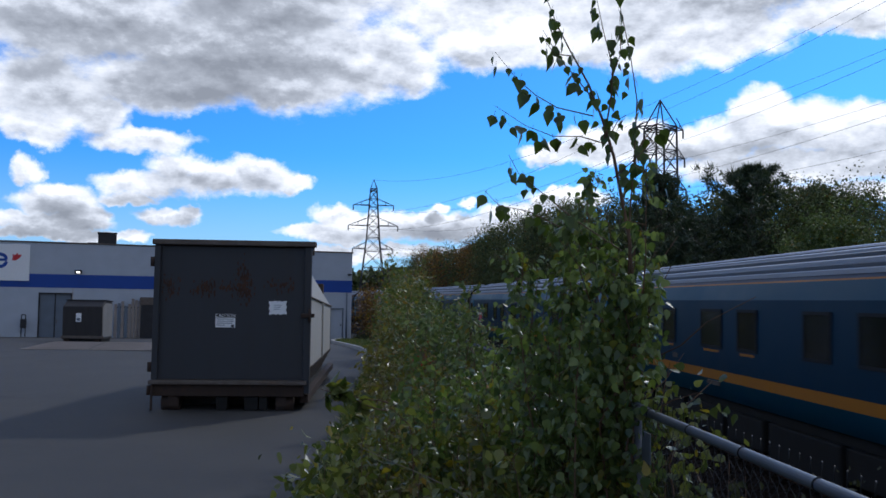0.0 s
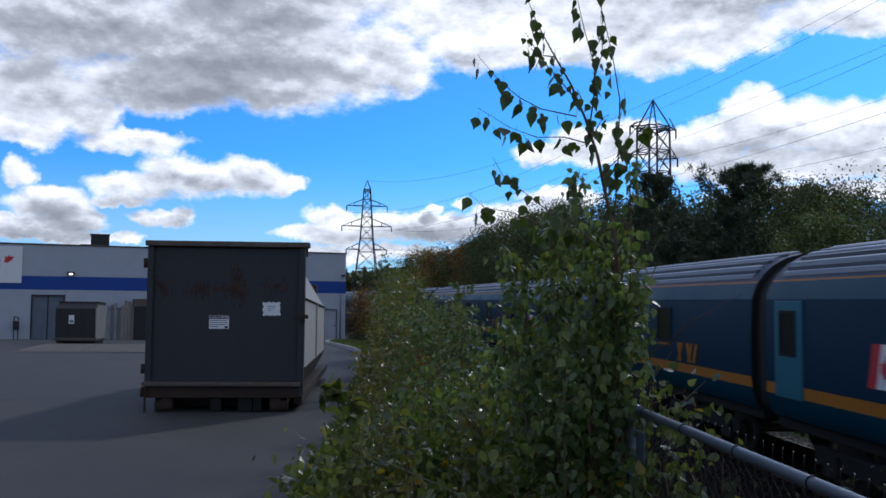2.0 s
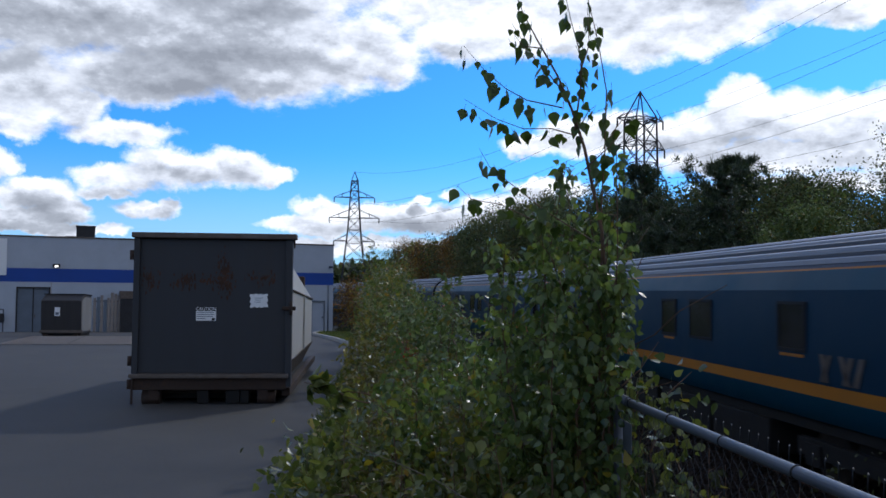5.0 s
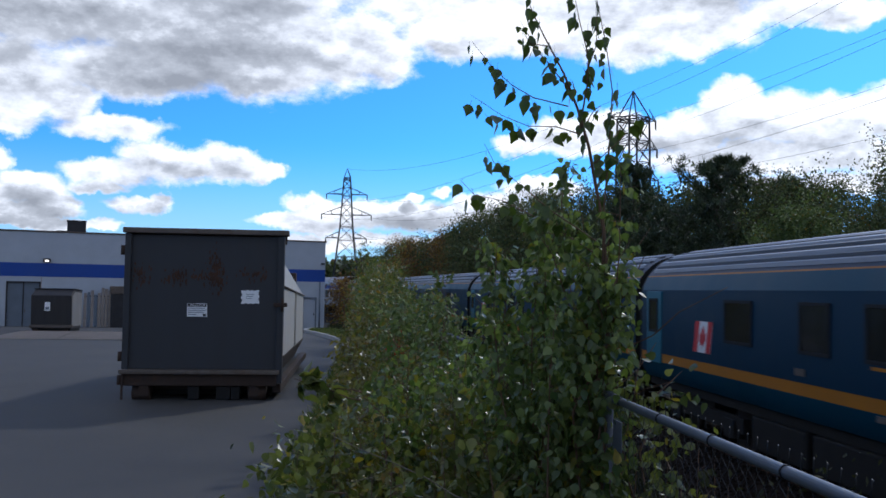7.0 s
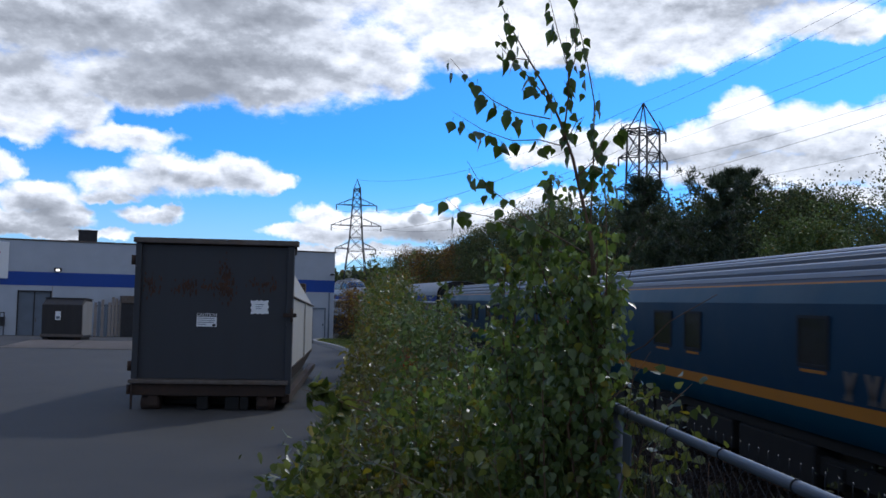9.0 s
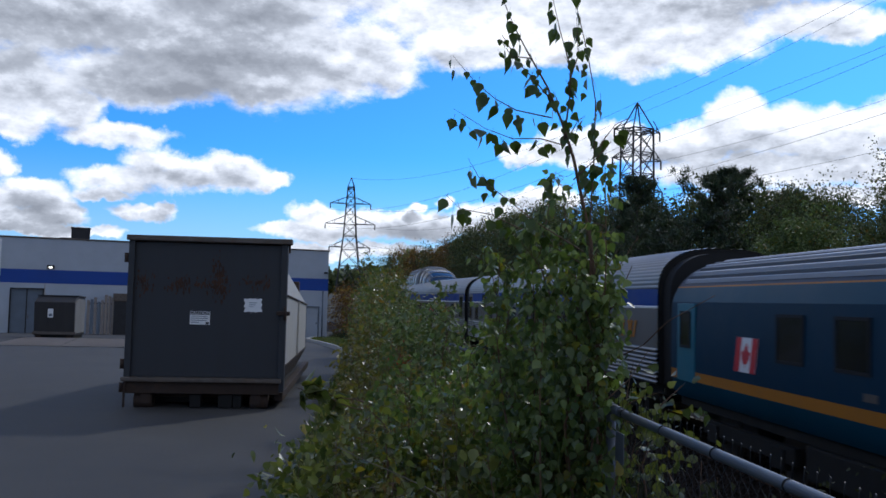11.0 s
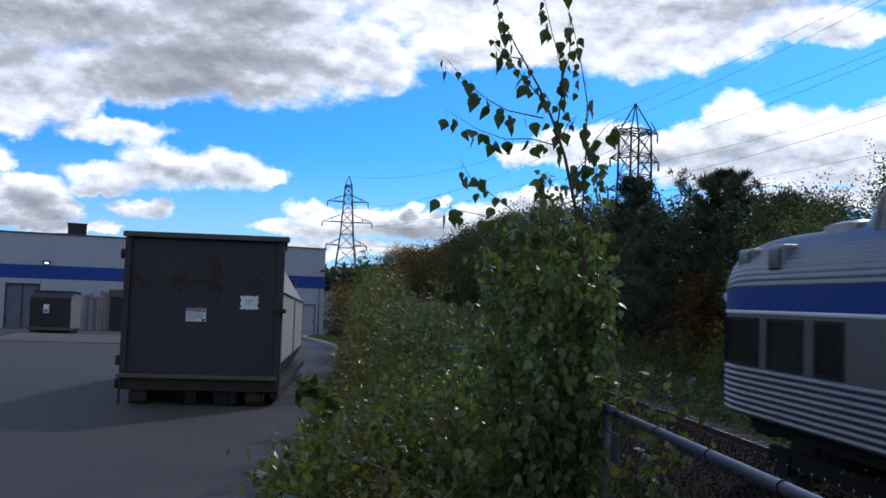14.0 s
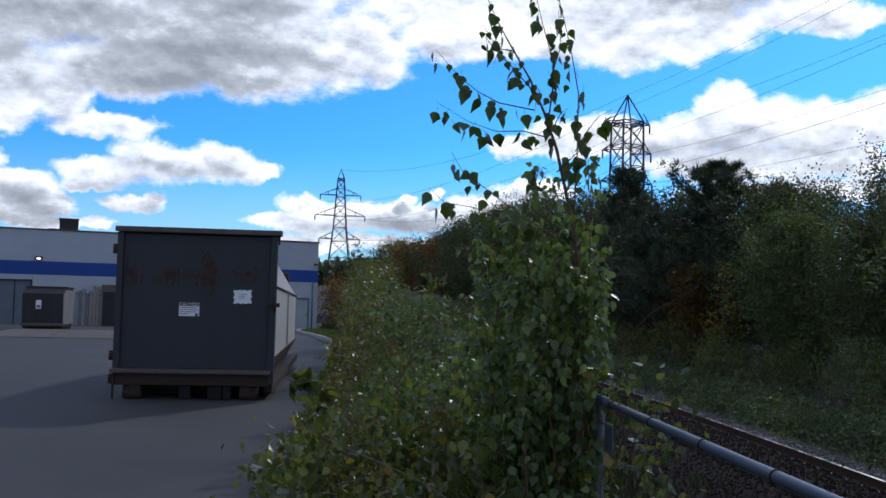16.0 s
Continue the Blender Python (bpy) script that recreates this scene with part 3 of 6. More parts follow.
def warehouse():
    ob = thing("warehouse", "long low white warehouse with a blue band", "building", FACADE)
    top, low = 4.86, -2.2
    holes = [(-19.52, -17.81, -1.2, 1.73), (-1.46, -0.62, -1.6, 0.98)]
    # front wall in slabs that leave the doorways open
    bm = bmesh.new()
    xs = sorted([-46.0, 0.0] + [h[0] for h in holes] + [h[1] for h in holes])
    for a, b in zip(xs, xs[1:]):
        hole = [h for h in holes if abs(h[0] - a) < 1e-6]
        if hole:
            box(bm, a, b, 0, 0.25, hole[0][3], top)
            box(bm, a, b, 0, 0.25, low, hole[0][2])
        else:
            box(bm, a, b, 0, 0.25, low, top)
    part("front_wall", bm, WALL_WHITE, ob, "white painted front wall")
    part("side_wall", solid(box, -0.25, 0, 0.254, 40, low, top), WALL_WHITE, ob)
    part("end_wall", solid(box, -46, -45.75, 0.254, 40, low, top), WALL_WHITE, ob)
    part("rear_wall", solid(box, -45.75, -0.25, 39.75, 40, low, top), WALL_WHITE, ob)
    part("roof", solid(box, -45.74, -0.26, 0.26, 39.74, 4.35, 4.5), ROOF_GREY, ob)
    part("parapet_cap", rbox(-46.06, 0.06, -0.06, 0.3, top, top + 0.09, 0.015), WORN_EDGE, ob, "pale metal parapet cap")
    part("painted_band", solid(box, -46, 0.012, -0.012, 0.0, 2.12, 2.95), BLUE_BAND, ob, "royal blue painted band")
    part("painted_band", solid(box, 0.0, 0.012, 0.004, 40, 2.12, 2.95), BLUE_BAND, ob, "royal blue painted band")
    # wall joints
    for x in [-5.9 * i for i in range(1, 8)]:
        part("wall_joint", solid(box, x - 0.02, x + 0.02, -0.006, 0.0, low, 2.115), CONCRETE, ob)
    # double door
    d = part("double_door", rbox(-19.52, -17.81, 0.08, 0.14, -1.2, 1.73, 0.01), DOOR_GREY, ob, "grey steel double door")
    part("door_frame", frame_bm(-19.60, -17.73, -1.2, 1.81, -0.03, 0.08, 0.08), DARK_METAL, d)
    part("meeting_stile", solid(box, -18.70, -18.63, 0.06, 0.078, -1.2, 1.73), DARK_METAL, d)
    part("handle", rbox(-18.58, -18.54, 0.02, 0.08, -0.1, 0.15, 0.008), WORN_EDGE, d)
    d = part("single_door", rbox(-1.46, -0.62, 0.08, 0.14, -1.6, 0.98, 0.01), WALL_WHITE, ob, "pale steel single door")
    part("door_frame", frame_bm(-1.52, -0.56, -1.6, 1.04, -0.03, 0.08, 0.06), DOOR_GREY, d)
    part("handle", rbox(-0.75, -0.70, 0.02, 0.08, -0.2, -0.05, 0.008), DARK_METAL, d)
    # white sign panel with a round blue letter-like ring and a red mark
    s = part("sign_panel", rbox(-25.5, -20.16, -0.10, -0.014, 2.5, 4.72, 0.02), PAPER, ob, "white sign panel with blue and red shapes")
    bm = bmesh.new()
    for i in range(20):
        a0, a1 = radians(18 * i + 8), radians(18 * (i + 1) + 8)
        if i == 19:
            continue
        q = [(-21.75 + r * math.cos(a) * 0.9, -0.106, 3.72 + r * math.sin(a)) for r, a in ((0.27, a0), (0.47, a0), (0.47, a1), (0.27, a1))]
        bm.faces.new([bm.verts.new(p) for p in q])
    box(bm, -22.1, -21.4, -0.108, -0.102, 3.68, 3.83)
    part("blue_shape", bm, BLUE_BAND, s)
    bm = bmesh.new()
    pts = [(-21.15, 3.75), (-20.95, 3.72), (-20.72, 3.88), (-20.6, 4.1), (-20.8, 4.08), (-20.85, 4.2), (-20.98, 4.05), (-21.12, 4.12), (-21.08, 3.92)]
    prism(bm, pts, "y", -0.112, -0.104)
    part("red_shape", bm, RED, s)
    # wall lamp over the door, lit
    lamp = part("wall_lamp", rbox(-17.65, -17.22, -0.22, 0.0, 3.02, 3.24, 0.04), DARK_METAL, ob, "wall-mounted flood light, switched on")
    glow = bpy.data.materials.new("lamp_glow")
    glow.use_nodes = True
    glow.node_tree.nodes["Principled BSDF"].inputs["Emission Color"].default_value = (1, 0.95, 0.85, 1)
    glow.node_tree.nodes["Principled BSDF"].inputs["Emission Strength"].default_value = 1.5
    part("lens", rbox(-17.54, -17.33, -0.235, -0.215, 3.04, 3.15, 0.02), glow, lamp)
    # small camera or lamp on the corner
    part("corner_lamp", rbox(-0.3, -0.1, -0.3, 0.0, 3.3, 3.42, 0.02), DARK_METAL, ob)
    # gas meter with its pipes
    mt = part("gas_meter", rbox(-20.52, -20.18, -0.5, -0.2, -0.35, 0.2, 0.06), DARK_METAL, ob, "dark gas meter on pipes by the wall")
    bm = bmesh.new()
    for x in (-20.46, -20.24):
        tube(bm, (x, -0.35, -1.1), (x, -0.35, -0.35), 0.03)
        tube(bm, (x, -0.35, 0.2), (x, -0.35, 0.45), 0.03)
    tube(bm, (-20.46, -0.35, 0.45), (-20.24, -0.35, 0.45), 0.03)
    tagged(part("pipes", bm, DARK_METAL, mt), kind="stuff")
    # rooftop unit
    u = part("rooftop_unit", rbox(-16.34, -15.19, 4.1, 5.5, 4.504, 5.88, 0.03), DARK_METAL, ob, "dark square rooftop air unit")
    part("duct", rbox(-17.0, -16.34, 4.5, 5.2, 4.504, 5.25, 0.03), DARK_METAL, u)
    part("lid", rbox(-16.38, -15.15, 4.06, 5.54, 5.884, 5.94, 0.01), RUSTY_STEEL, u)
    # grey downpipe at the far corner
    part("downpipe", solid(tube, (-0.35, -0.06, -1.5), (-0.35, -0.06, 2.1), 0.05), DOOR_GREY, ob)


def skip_bin():
    """Front-load bin with a sloped cream side."""
    ob = thing("rubbish_bin", "dark grey steel front-load bin with a cream side", "dumpster", pose(-14.85, 42.0, lot_z(42.5)))
    w, d, z0, h = 1.8, 1.55, 0.12, 1.86
    bm = bmesh.new()
    prism(bm, [(0.06, z0), (d, z0), (d, h), (0.5, h + 0.06), (0, h - 0.2)], "x", 0, w)
    bmesh.ops.bevel(bm, geom=bm.edges[:], offset=0.02, segments=1, affect="EDGES")
    part("body", bm, BIN_BROWN, ob)
    part("lid", solid(prism, [(0.48, h + 0.07), (d, h + 0.01), (d, h + 0.06), (0.48, h + 0.12)], "x", -0.03, w + 0.03), DARK_METAL, ob, "black plastic lid")
    part("side_plate", solid(prism, [(0.1, z0 + 0.12), (d - 0.05, z0 + 0.12), (d - 0.05, h - 0.08), (0.5, h - 0.03), (0.05, h - 0.26)], "x", w + 0.002, w + 0.03), BIN_PALE, ob, "cream painted side plate")
    for x in (0.22, w - 0.22):
        part("skid", rbox(x - 0.09, x + 0.09, 0.0, d, -0.02, z0 - 0.002, 0.01), RUSTY_STEEL, ob)
    part("belly", rbox(0.05, w - 0.05, 0.1, d - 0.05, 0.0, z0 - 0.002, 0.01), UNDER, ob)
    part("sleeve", rbox(-0.02, w + 0.1, -0.05, -0.002, z0 + 0.05, z0 + 0.18, 0.01), WORN_EDGE, ob)
    part("notice", solid(box, 0.62, 0.86, -0.012, -0.004, 0.95, 1.35), PAPER, ob, "small worn white notice")
    part("notice_mark", solid(box, 0.66, 0.82, -0.016, -0.0125, 1.0, 1.12), DOOR_GREY, ob)


def pallet_screen():
    """Upright corrugated sheets with clutter leaning on the wall."""
    ob = thing("corrugated_screen", "row of upright weathered corrugated sheets by the wall", "screen", FACADE)
    rnd = random.Random(3)
    x = -15.3
    while x < -13.2:
        w = 0.2
        h = rnd.uniform(1.05, 1.5)
        part("sheet", rbox(x, x + w - 0.03, -0.55, -0.48, -1.1, h, 0.01), CONCRETE if rnd.random() < 0.6 else DOOR_GREY, ob)
        x += w
    part("rail", rbox(-15.3, -13.2, -0.478, -0.42, 0.9, 1.0, 0.005), DARK_METAL, ob)
    c = thing("compressor_cabinet", "black cabinet standing by the warehouse wall", "cabinet", FACADE)
    part("body", rbox(-13.75, -12.8, -0.9, -0.15, -1.1, 1.12, 0.03), DARK_METAL, c)
    part("cap", rbox(-13.8, -12.75, -0.95, -0.1, 1.122, 1.6, 0.03), WORN_EDGE, c, "pale weathered top box")
    pad = thing("concrete_pad", "pale brownish concrete pad in the asphalt", "pad", kind="structure")
    for x0, x1 in ((-13.6, -11.3), (-11.27, -9.0), (-8.97, -6.2)):
        bm = bmesh.new()
        prev = None
        for i in range(9):
            y = (27.2 + i * 1.1) * K
            sh = (y / K - 27) * 0.28
            row = [bm.verts.new((x + 1.2 - sh, y, lot_z(y) + 0.03)) for x in (x0, x1)]
            if prev:
                bm.faces.new((prev[0], prev[1], row[1], row[0]))
            prev = row
        bmesh.ops.solidify(bm, geom=bm.faces[:], thickness=-0.08)
        part("slab", bm, CONCRETE, pad)


# ================= roll-off compactor container =================
def letters(text, size, m, material, parent, name="lettering"):
    cu = bpy.data.curves.new(name, "FONT")
    cu.body, cu.size, cu.align_x, cu.align_y, cu.extrude = text, size, "CENTER", "CENTER", 0.0015
    ob = new(name, cu)
    ob.data.materials.append(material)
    ob.parent = parent
    ob.matrix_basis = m
    return ob


def container():
    ob = thing("compactor_container", "dark grey steel roll-off compactor container with rust", "dumpster", pose(0, 11.5 * K, 0))
    L, R, T = -3.37, -1.045, 2.505
    # front plate, with a post on each side and a lip on top
    part("front_plate", rbox(L + 0.08, R - 0.10, 0.03, 0.09, 0.44, T - 0.10, 0.006), BOX_GREY, ob, "dark grey steel front plate streaked with rust")
    part("corner_post", rbox(L, L + 0.09, -0.02, 0.14, 0.30, T - 0.085, 0.012), BOX_GREY, ob)
    part("corner_post", rbox(R - 0.115, R - 0.02, -0.02, 0.14, 0.24, T - 0.085, 0.012), BOX_GREY, ob)
    part("top_lip", rbox(L - 0.03, R + 0.04, -0.06, 0.16, T - 0.08, T, 0.015), WORN_EDGE, ob, "scuffed steel top lip")
    part("top_rail", rbox(L, R, 0.165, 0.26, T - 0.2, T - 0.02, 0.012), RUSTY_STEEL, ob)
    part("bottom_ledge", rbox(L - 0.02, R - 0.06, -0.10, 0.14, 0.375, 0.436, 0.012), WORN_EDGE, ob, "scraped steel bottom ledge")
    part("bottom_beam", rbox(L + 0.02, R - 0.09, -0.03, 0.12, 0.20, 0.372, 0.012), RUSTY_STEEL, ob)
    # hip-roofed body behind the front plate
    bm = bmesh.new()
    fr = [(L + 0.05, 0.42), (L + 0.05, 1.68), (L + 0.17, 2.2), (R - 0.14, 2.2), (R - 0.02, 1.68), (R - 0.02, 0.62), (R - 0.22, 0.26), (L + 0.25, 0.26)]
    bk = [(L + 0.05, 0.62), (L + 0.05, 1.50), (L + 0.12, 1.58), (R - 0.1, 1.58), (R - 0.03, 1.50), (R - 0.03, 0.62), (R - 0.22, 0.26), (L + 0.25, 0.26)]
    a = [bm.verts.new((x, 0.10, z)) for x, z in fr]
    b = [bm.verts.new((x, 5.17, z)) for x, z in bk]
    n = len(a)
    bm.faces.new(a[::-1])
    bm.faces.new(b)
    for i in range(n):
        bm.faces.new((a[i], a[(i + 1) % n], b[(i + 1) % n], b[i]))
    part("body", bm, BOX_LIGHT, ob, "cream painted body with sloped shoulders")
    part("side_rib", rbox(R - 0.018, R + 0.008, 2.5, 2.56, 0.63, 1.58, 0.006), BOX_LIGHT, ob)
    part("lower_skirt", solid(prism, [(R - 0.016, 0.64), (R - 0.21, 0.262), (R - 0.2, 0.25), (R - 0.005, 0.63)], "y", 0.15, 5.16), RUSTY_STEEL, ob, "dark tapered lower side")
    part("tail_hook", rbox(R - 0.3, R - 0.12, 4.1, 4.35, 1.65, 1.95, 0.03), RUSTY_STEEL, ob)
    # near-black plate added to stand for the shadow under the container
    part("underframe_plate", rbox(L + 0.1, R - 0.15, 0.35, 6.3, 0.04, 0.235, 0.01), UNDER, ob)
    part("hip_seam", solid(tube, (R - 0.015, 0.12, 1.665), (R - 0.015, 5.17, 1.505), 0.018), WORN_EDGE, ob)
    # latch on the right post
    lt = part("latch", rbox(R - 0.16, R + 0.04, -0.06, -0.022, 1.37, 1.43, 0.01), RUSTY_STEEL, ob, "rusty ratchet latch")
    part("latch_pin", solid(tube, (R - 0.03, -0.06, 1.30), (R - 0.03, -0.06, 1.50), 0.022), RUSTY_STEEL, lt)
    for z in (2.17, 0.62, 0.28):
        part("hinge", solid(tube, (L - 0.03, 0.02, z - 0.07), (L - 0.03, 0.02, z + 0.07), 0.035), RUSTY_STEEL, ob)
    # underframe: two long rails, cross members, rollers
    for x in (L + 0.32, R - 0.42):
        part("skid_rail", rbox(x - 0.07, x + 0.07, 0.0, 6.9, 0.05, 0.198, 0.01), RUSTY_STEEL, ob)
    part("side_skid", rbox(R - 0.16, R - 0.04, 0.1, 6.75, 0.10, 0.22, 0.01), RUSTY_STEEL, ob)
    for y in (0.3, 1.4, 2.6, 3.8, 5.0, 5.8):
        part("cross_member", rbox(L + 0.26, R - 0.2, y, y + 0.1, 0.12, 0.196, 0.006), RUSTY_STEEL, ob)
    for x in (L + 0.28, R - 0.38):
        for y in (0.12, 6.4):
            w = part("roller", solid(tube, (x - 0.13, y, 0.09), (x + 0.13, y, 0.09), 0.115, n=16), RUSTY_STEEL, ob, "rusty steel roller")
    for x, w in ((L + 0.95, 0.16), (L + 1.36, 0.2), (R - 0.75, 0.12)):
        part("stop_block", rbox(x, x + w, 0.0, 0.2, 0.0, 0.19, 0.01), UNDER, ob)
    part("prop", rbox(L + 0.015, L + 0.045, -0.08, -0.05, 0.0, 0.37, 0.005), RUSTY_STEEL, ob)
    # rust runs on the plate: thin uneven scabs
    rnd = random.Random(8)
    for cx, cz, k, w, h in ((L + 0.22, 1.80, 26, 0.07, 0.14), (L + 0.75, 1.78, 34, 0.10, 0.14), (L + 1.28, 1.98, 22, 0.04, 0.26), (L + 1.32, 1.80, 60, 0.07, 0.20),
                            (L + 1.85, 1.84, 24, 0.12, 0.10), (L + 1.0, 1.80, 16, 0.16, 0.05)):
        bm = bmesh.new()
        for _ in range(k * 2):
            x, z, s = cx + rnd.gauss(0, w), cz + rnd.gauss(0, h * 0.5), rnd.uniform(0.005, 0.018)
            pts = [(x + s * rnd.uniform(0.5, 1.2) * math.cos(q), z + s * rnd.uniform(0.9, 3.0) * math.sin(q)) for q in [j * math.tau / 7 for j in range(7)]]
            prism(bm, pts, "y", 0.0265 - rnd.uniform(0, 0.002), 0.031)
        tagged(part("rust_scab", bm, RUST, ob, "flaking orange rust"), kind="stuff")
    # caution sticker and a worn paper label
    cx, cz = -2.32, 1.31
    s = part("sticker", solid(box, cx - 0.145, cx + 0.145, 0.024, 0.0285, cz - 0.10, cz + 0.10), PAPER, ob, "caution sticker, black heading over small print")
    part("heading_bar", solid(box, cx - 0.145, cx + 0.145, 0.0215, 0.0235, cz + 0.045, cz + 0.10), INK, s)
    letters("CAUTION", 0.066, Matrix.Translation((cx, 0.0205, cz + 0.073)) @ pose(0, 0, 0, 90), PAPER, s)
    for i in range(4):
        w = (0.12, 0.125, 0.115, 0.06)[i]
        part("print_line", solid(box, cx - 0.13, cx - 0.13 + 2 * w, 0.0215, 0.0235, cz + 0.018 - 0.03 * i, cz + 0.028 - 0.03 * i), DOOR_GREY, s)
    part("corner_mark", solid(box, cx + 0.085, cx + 0.13, 0.0215, 0.0235, cz - 0.095, cz - 0.06), INK, s)
    cx, cz = -1.555, 1.51
    bm = bmesh.new()
    pts = []
    for i in range(40):
        q = i * math.tau / 40
        r = 1 / max(abs(math.cos(q)) / 0.125, abs(math.sin(q)) / 0.098)
        r *= 1 + (0.07 if i % 4 < 2 else -0.05)
        pts.append((cx + r * math.cos(q), cz + r * math.sin(q)))
    prism(bm, pts, "y", 0.0235, 0.0285)
    s = part("paper_label", bm, PAPER, ob, "frayed white paper label")
    for i in range(3):
        part("print_line", solid(box, cx - 0.06, cx + 0.06 - 0.02 * i, 0.0215, 0.023, cz + 0.035 - 0.03 * i, cz + 0.043 - 0.03 * i), DOOR_GREY, s)


# ================= chain-link fence =================
def fence():
    X, Z, J = 1.0, 1.243, 3.38
    R = 0.0155
    ob = thing("chain_link_fence", "galvanised chain-link fence with a round top rail", "fence", kind="structure")
    part("top_rail", solid(tube, (X, -6, Z), (X, J - 0.03, Z), R, n=14), GALV, ob, "dull galvanised top rail")
    part("top_rail", solid(tube, (X, J + 0.03, Z + 0.004), (X, 30, Z - 0.28), R, n=10), GALV, ob)
    part("rail_sleeve", solid(tube, (X, J - 0.12, Z + 0.001), (X, J + 0.08, Z + 0.001), R + 0.004, n=12), GALV, ob)
    for y in (-3.4, J + 0.01, 6.7, 10.2, 13.7, 17.2, 20.7, 24.2, 27.7):
        z = ground_z(X, y)
        zt = Z - (0.0 if y < 3.4 else (y - J) * 0.0105)
        p = part("post", solid(tube, (X, y, z - 0.3), (X, y, zt - R - 0.003), 0.019, n=12), GALV, ob)
        part("post_cap", solid(tube, (X, y - 0.025, zt + 0.001), (X, y + 0.025, zt + 0.001), R + 0.007, n=12), GALV, p)
    for i in range(12):
        y = 0.7 + i * 0.42
        if y < J - 0.15:
            part("wire_tie", solid(tube, (X, y - 0.003, Z), (X, y + 0.003, Z), R + 0.0025, n=12), WIRE, ob)
    # mesh: diagonal wires with knuckled ends standing above the rail
    bm = bmesh.new()
    pitch, rw = 0.055, 0.0011
    y = 0.5
    while y < 7.0:
        for s in (-1, 1):
            z, yy, k = Z + 0.0, y, 0
            prev = Vector((X + 0.02, yy, Z + 0.012))
            zz = Z + 0.012
            while zz > 0.45:
                k += 1
                nxt = Vector((X + 0.024 + (0.003 if k % 2 else -0.003), prev.y + s * pitch / 2, zz - pitch / 2))
                tube(bm, prev, nxt, rw, n=3, cap=False)
                prev, zz = nxt, zz - pitch / 2
        # hooked end
        a, b = Vector((X + 0.02, y, Z + 0.012)), Vector((X + 0.018, y - 0.006, Z + 0.05))
        tube(bm, a, b, rw * 1.3, n=4)
        tube(bm, b, b + Vector((-0.004, -0.012, -0.004)), rw * 1.3, n=4)
        y += pitch
    tagged(part("wire_mesh", bm, WIRE, ob, "diamond wire mesh"), kind="stuff")
    # small sign plates wired to the mesh behind the leaves
    for y, z in ((3.2, 1.16),):
        part("sign_plate", rbox(X - 0.03, X - 0.026, y - 0.07, y + 0.03, z - 0.09, z + 0.02, 0.001), GALV, ob)


# ================= pylons and power lines =================
def strut(bm, a, b, r):
    tube(bm, a, b, r, n=4, cap=False)


def pylon(m, h, w, arms, label, body=(0.55, 0.22, 0.11)):
    """A lattice tower: four tapered legs, crossed bracing, arms with insulators, a peak."""
    ob = thing("lattice_pylon", label, "pylon", m, group="transmission line towers")
    waist = h * (0.93 if body[2] < 0.2 else 0.875)

    def half(z):
        return lerp([(0, w * 0.5), (h * body[0], w * body[1]), (waist, w * body[2])], z)
    r = h * 0.0032
    for sx in (-1, 1):
        for sy in (-1, 1):
            bm = bmesh.new()
            zs = [0, h * body[0], waist]
            for a, b in zip(zs, zs[1:]):
                strut(bm, (sx * half(a), sy * half(a), a), (sx * half(b), sy * half(b), b), r * 1.5)
            strut(bm, (sx * half(waist), sy * half(waist), waist), (0, 0, h), r)
            part("leg", bm, PYLON_STEEL, ob)
    bm = bmesh.new()
    z = 0.0
    while z < waist - 0.5:
        s = half(z) * 1.5 + 0.6
        z2 = min(waist, z + s)
        a, b = half(z), half(z2)
        for p, q in (((-1, -1), (1, -1)), ((1, -1), (1, 1)), ((1, 1), (-1, 1)), ((-1, 1), (-1, -1))):
            A0, B0 = Vector((p[0] * a, p[1] * a, z)), Vector((q[0] * a, q[1] * a, z))
            A1, B1 = Vector((p[0] * b, p[1] * b, z2)), Vector((q[0] * b, q[1] * b, z2))
            strut(bm, A0, B1, r * 0.7)
            strut(bm, B0, A1, r * 0.7)
            strut(bm, A1, B1, r * 0.8)
        z = z2
    part("bracing", bm, PYLON_STEEL, ob)
    for az, al in arms:
        for s in (-1, 1):
            bm = bmesh.new()
            k = half(az)
            tip = Vector((s * al, 0, az))
            for sy in (-1, 1):
                strut(bm, (s * k, sy * k, az), tip, r)
                strut(bm, (s * half(az + al * 0.32), sy * half(az + al * 0.32), az + al * 0.32), tip, r * 0.7)
                mid = Vector((s * (k + al) / 2, sy * k / 2, az))
                strut(bm, mid, (s * (half(az) + al) / 2, sy * k / 2, az + al * 0.17), r * 0.6)
            arm = part("cross_arm", bm, PYLON_STEEL, ob)
            part("insulator", solid(tube, tip, tip - Vector((0, 0, h * 0.04)), r * 1.3, n=6), CABLE, arm)
    return ob


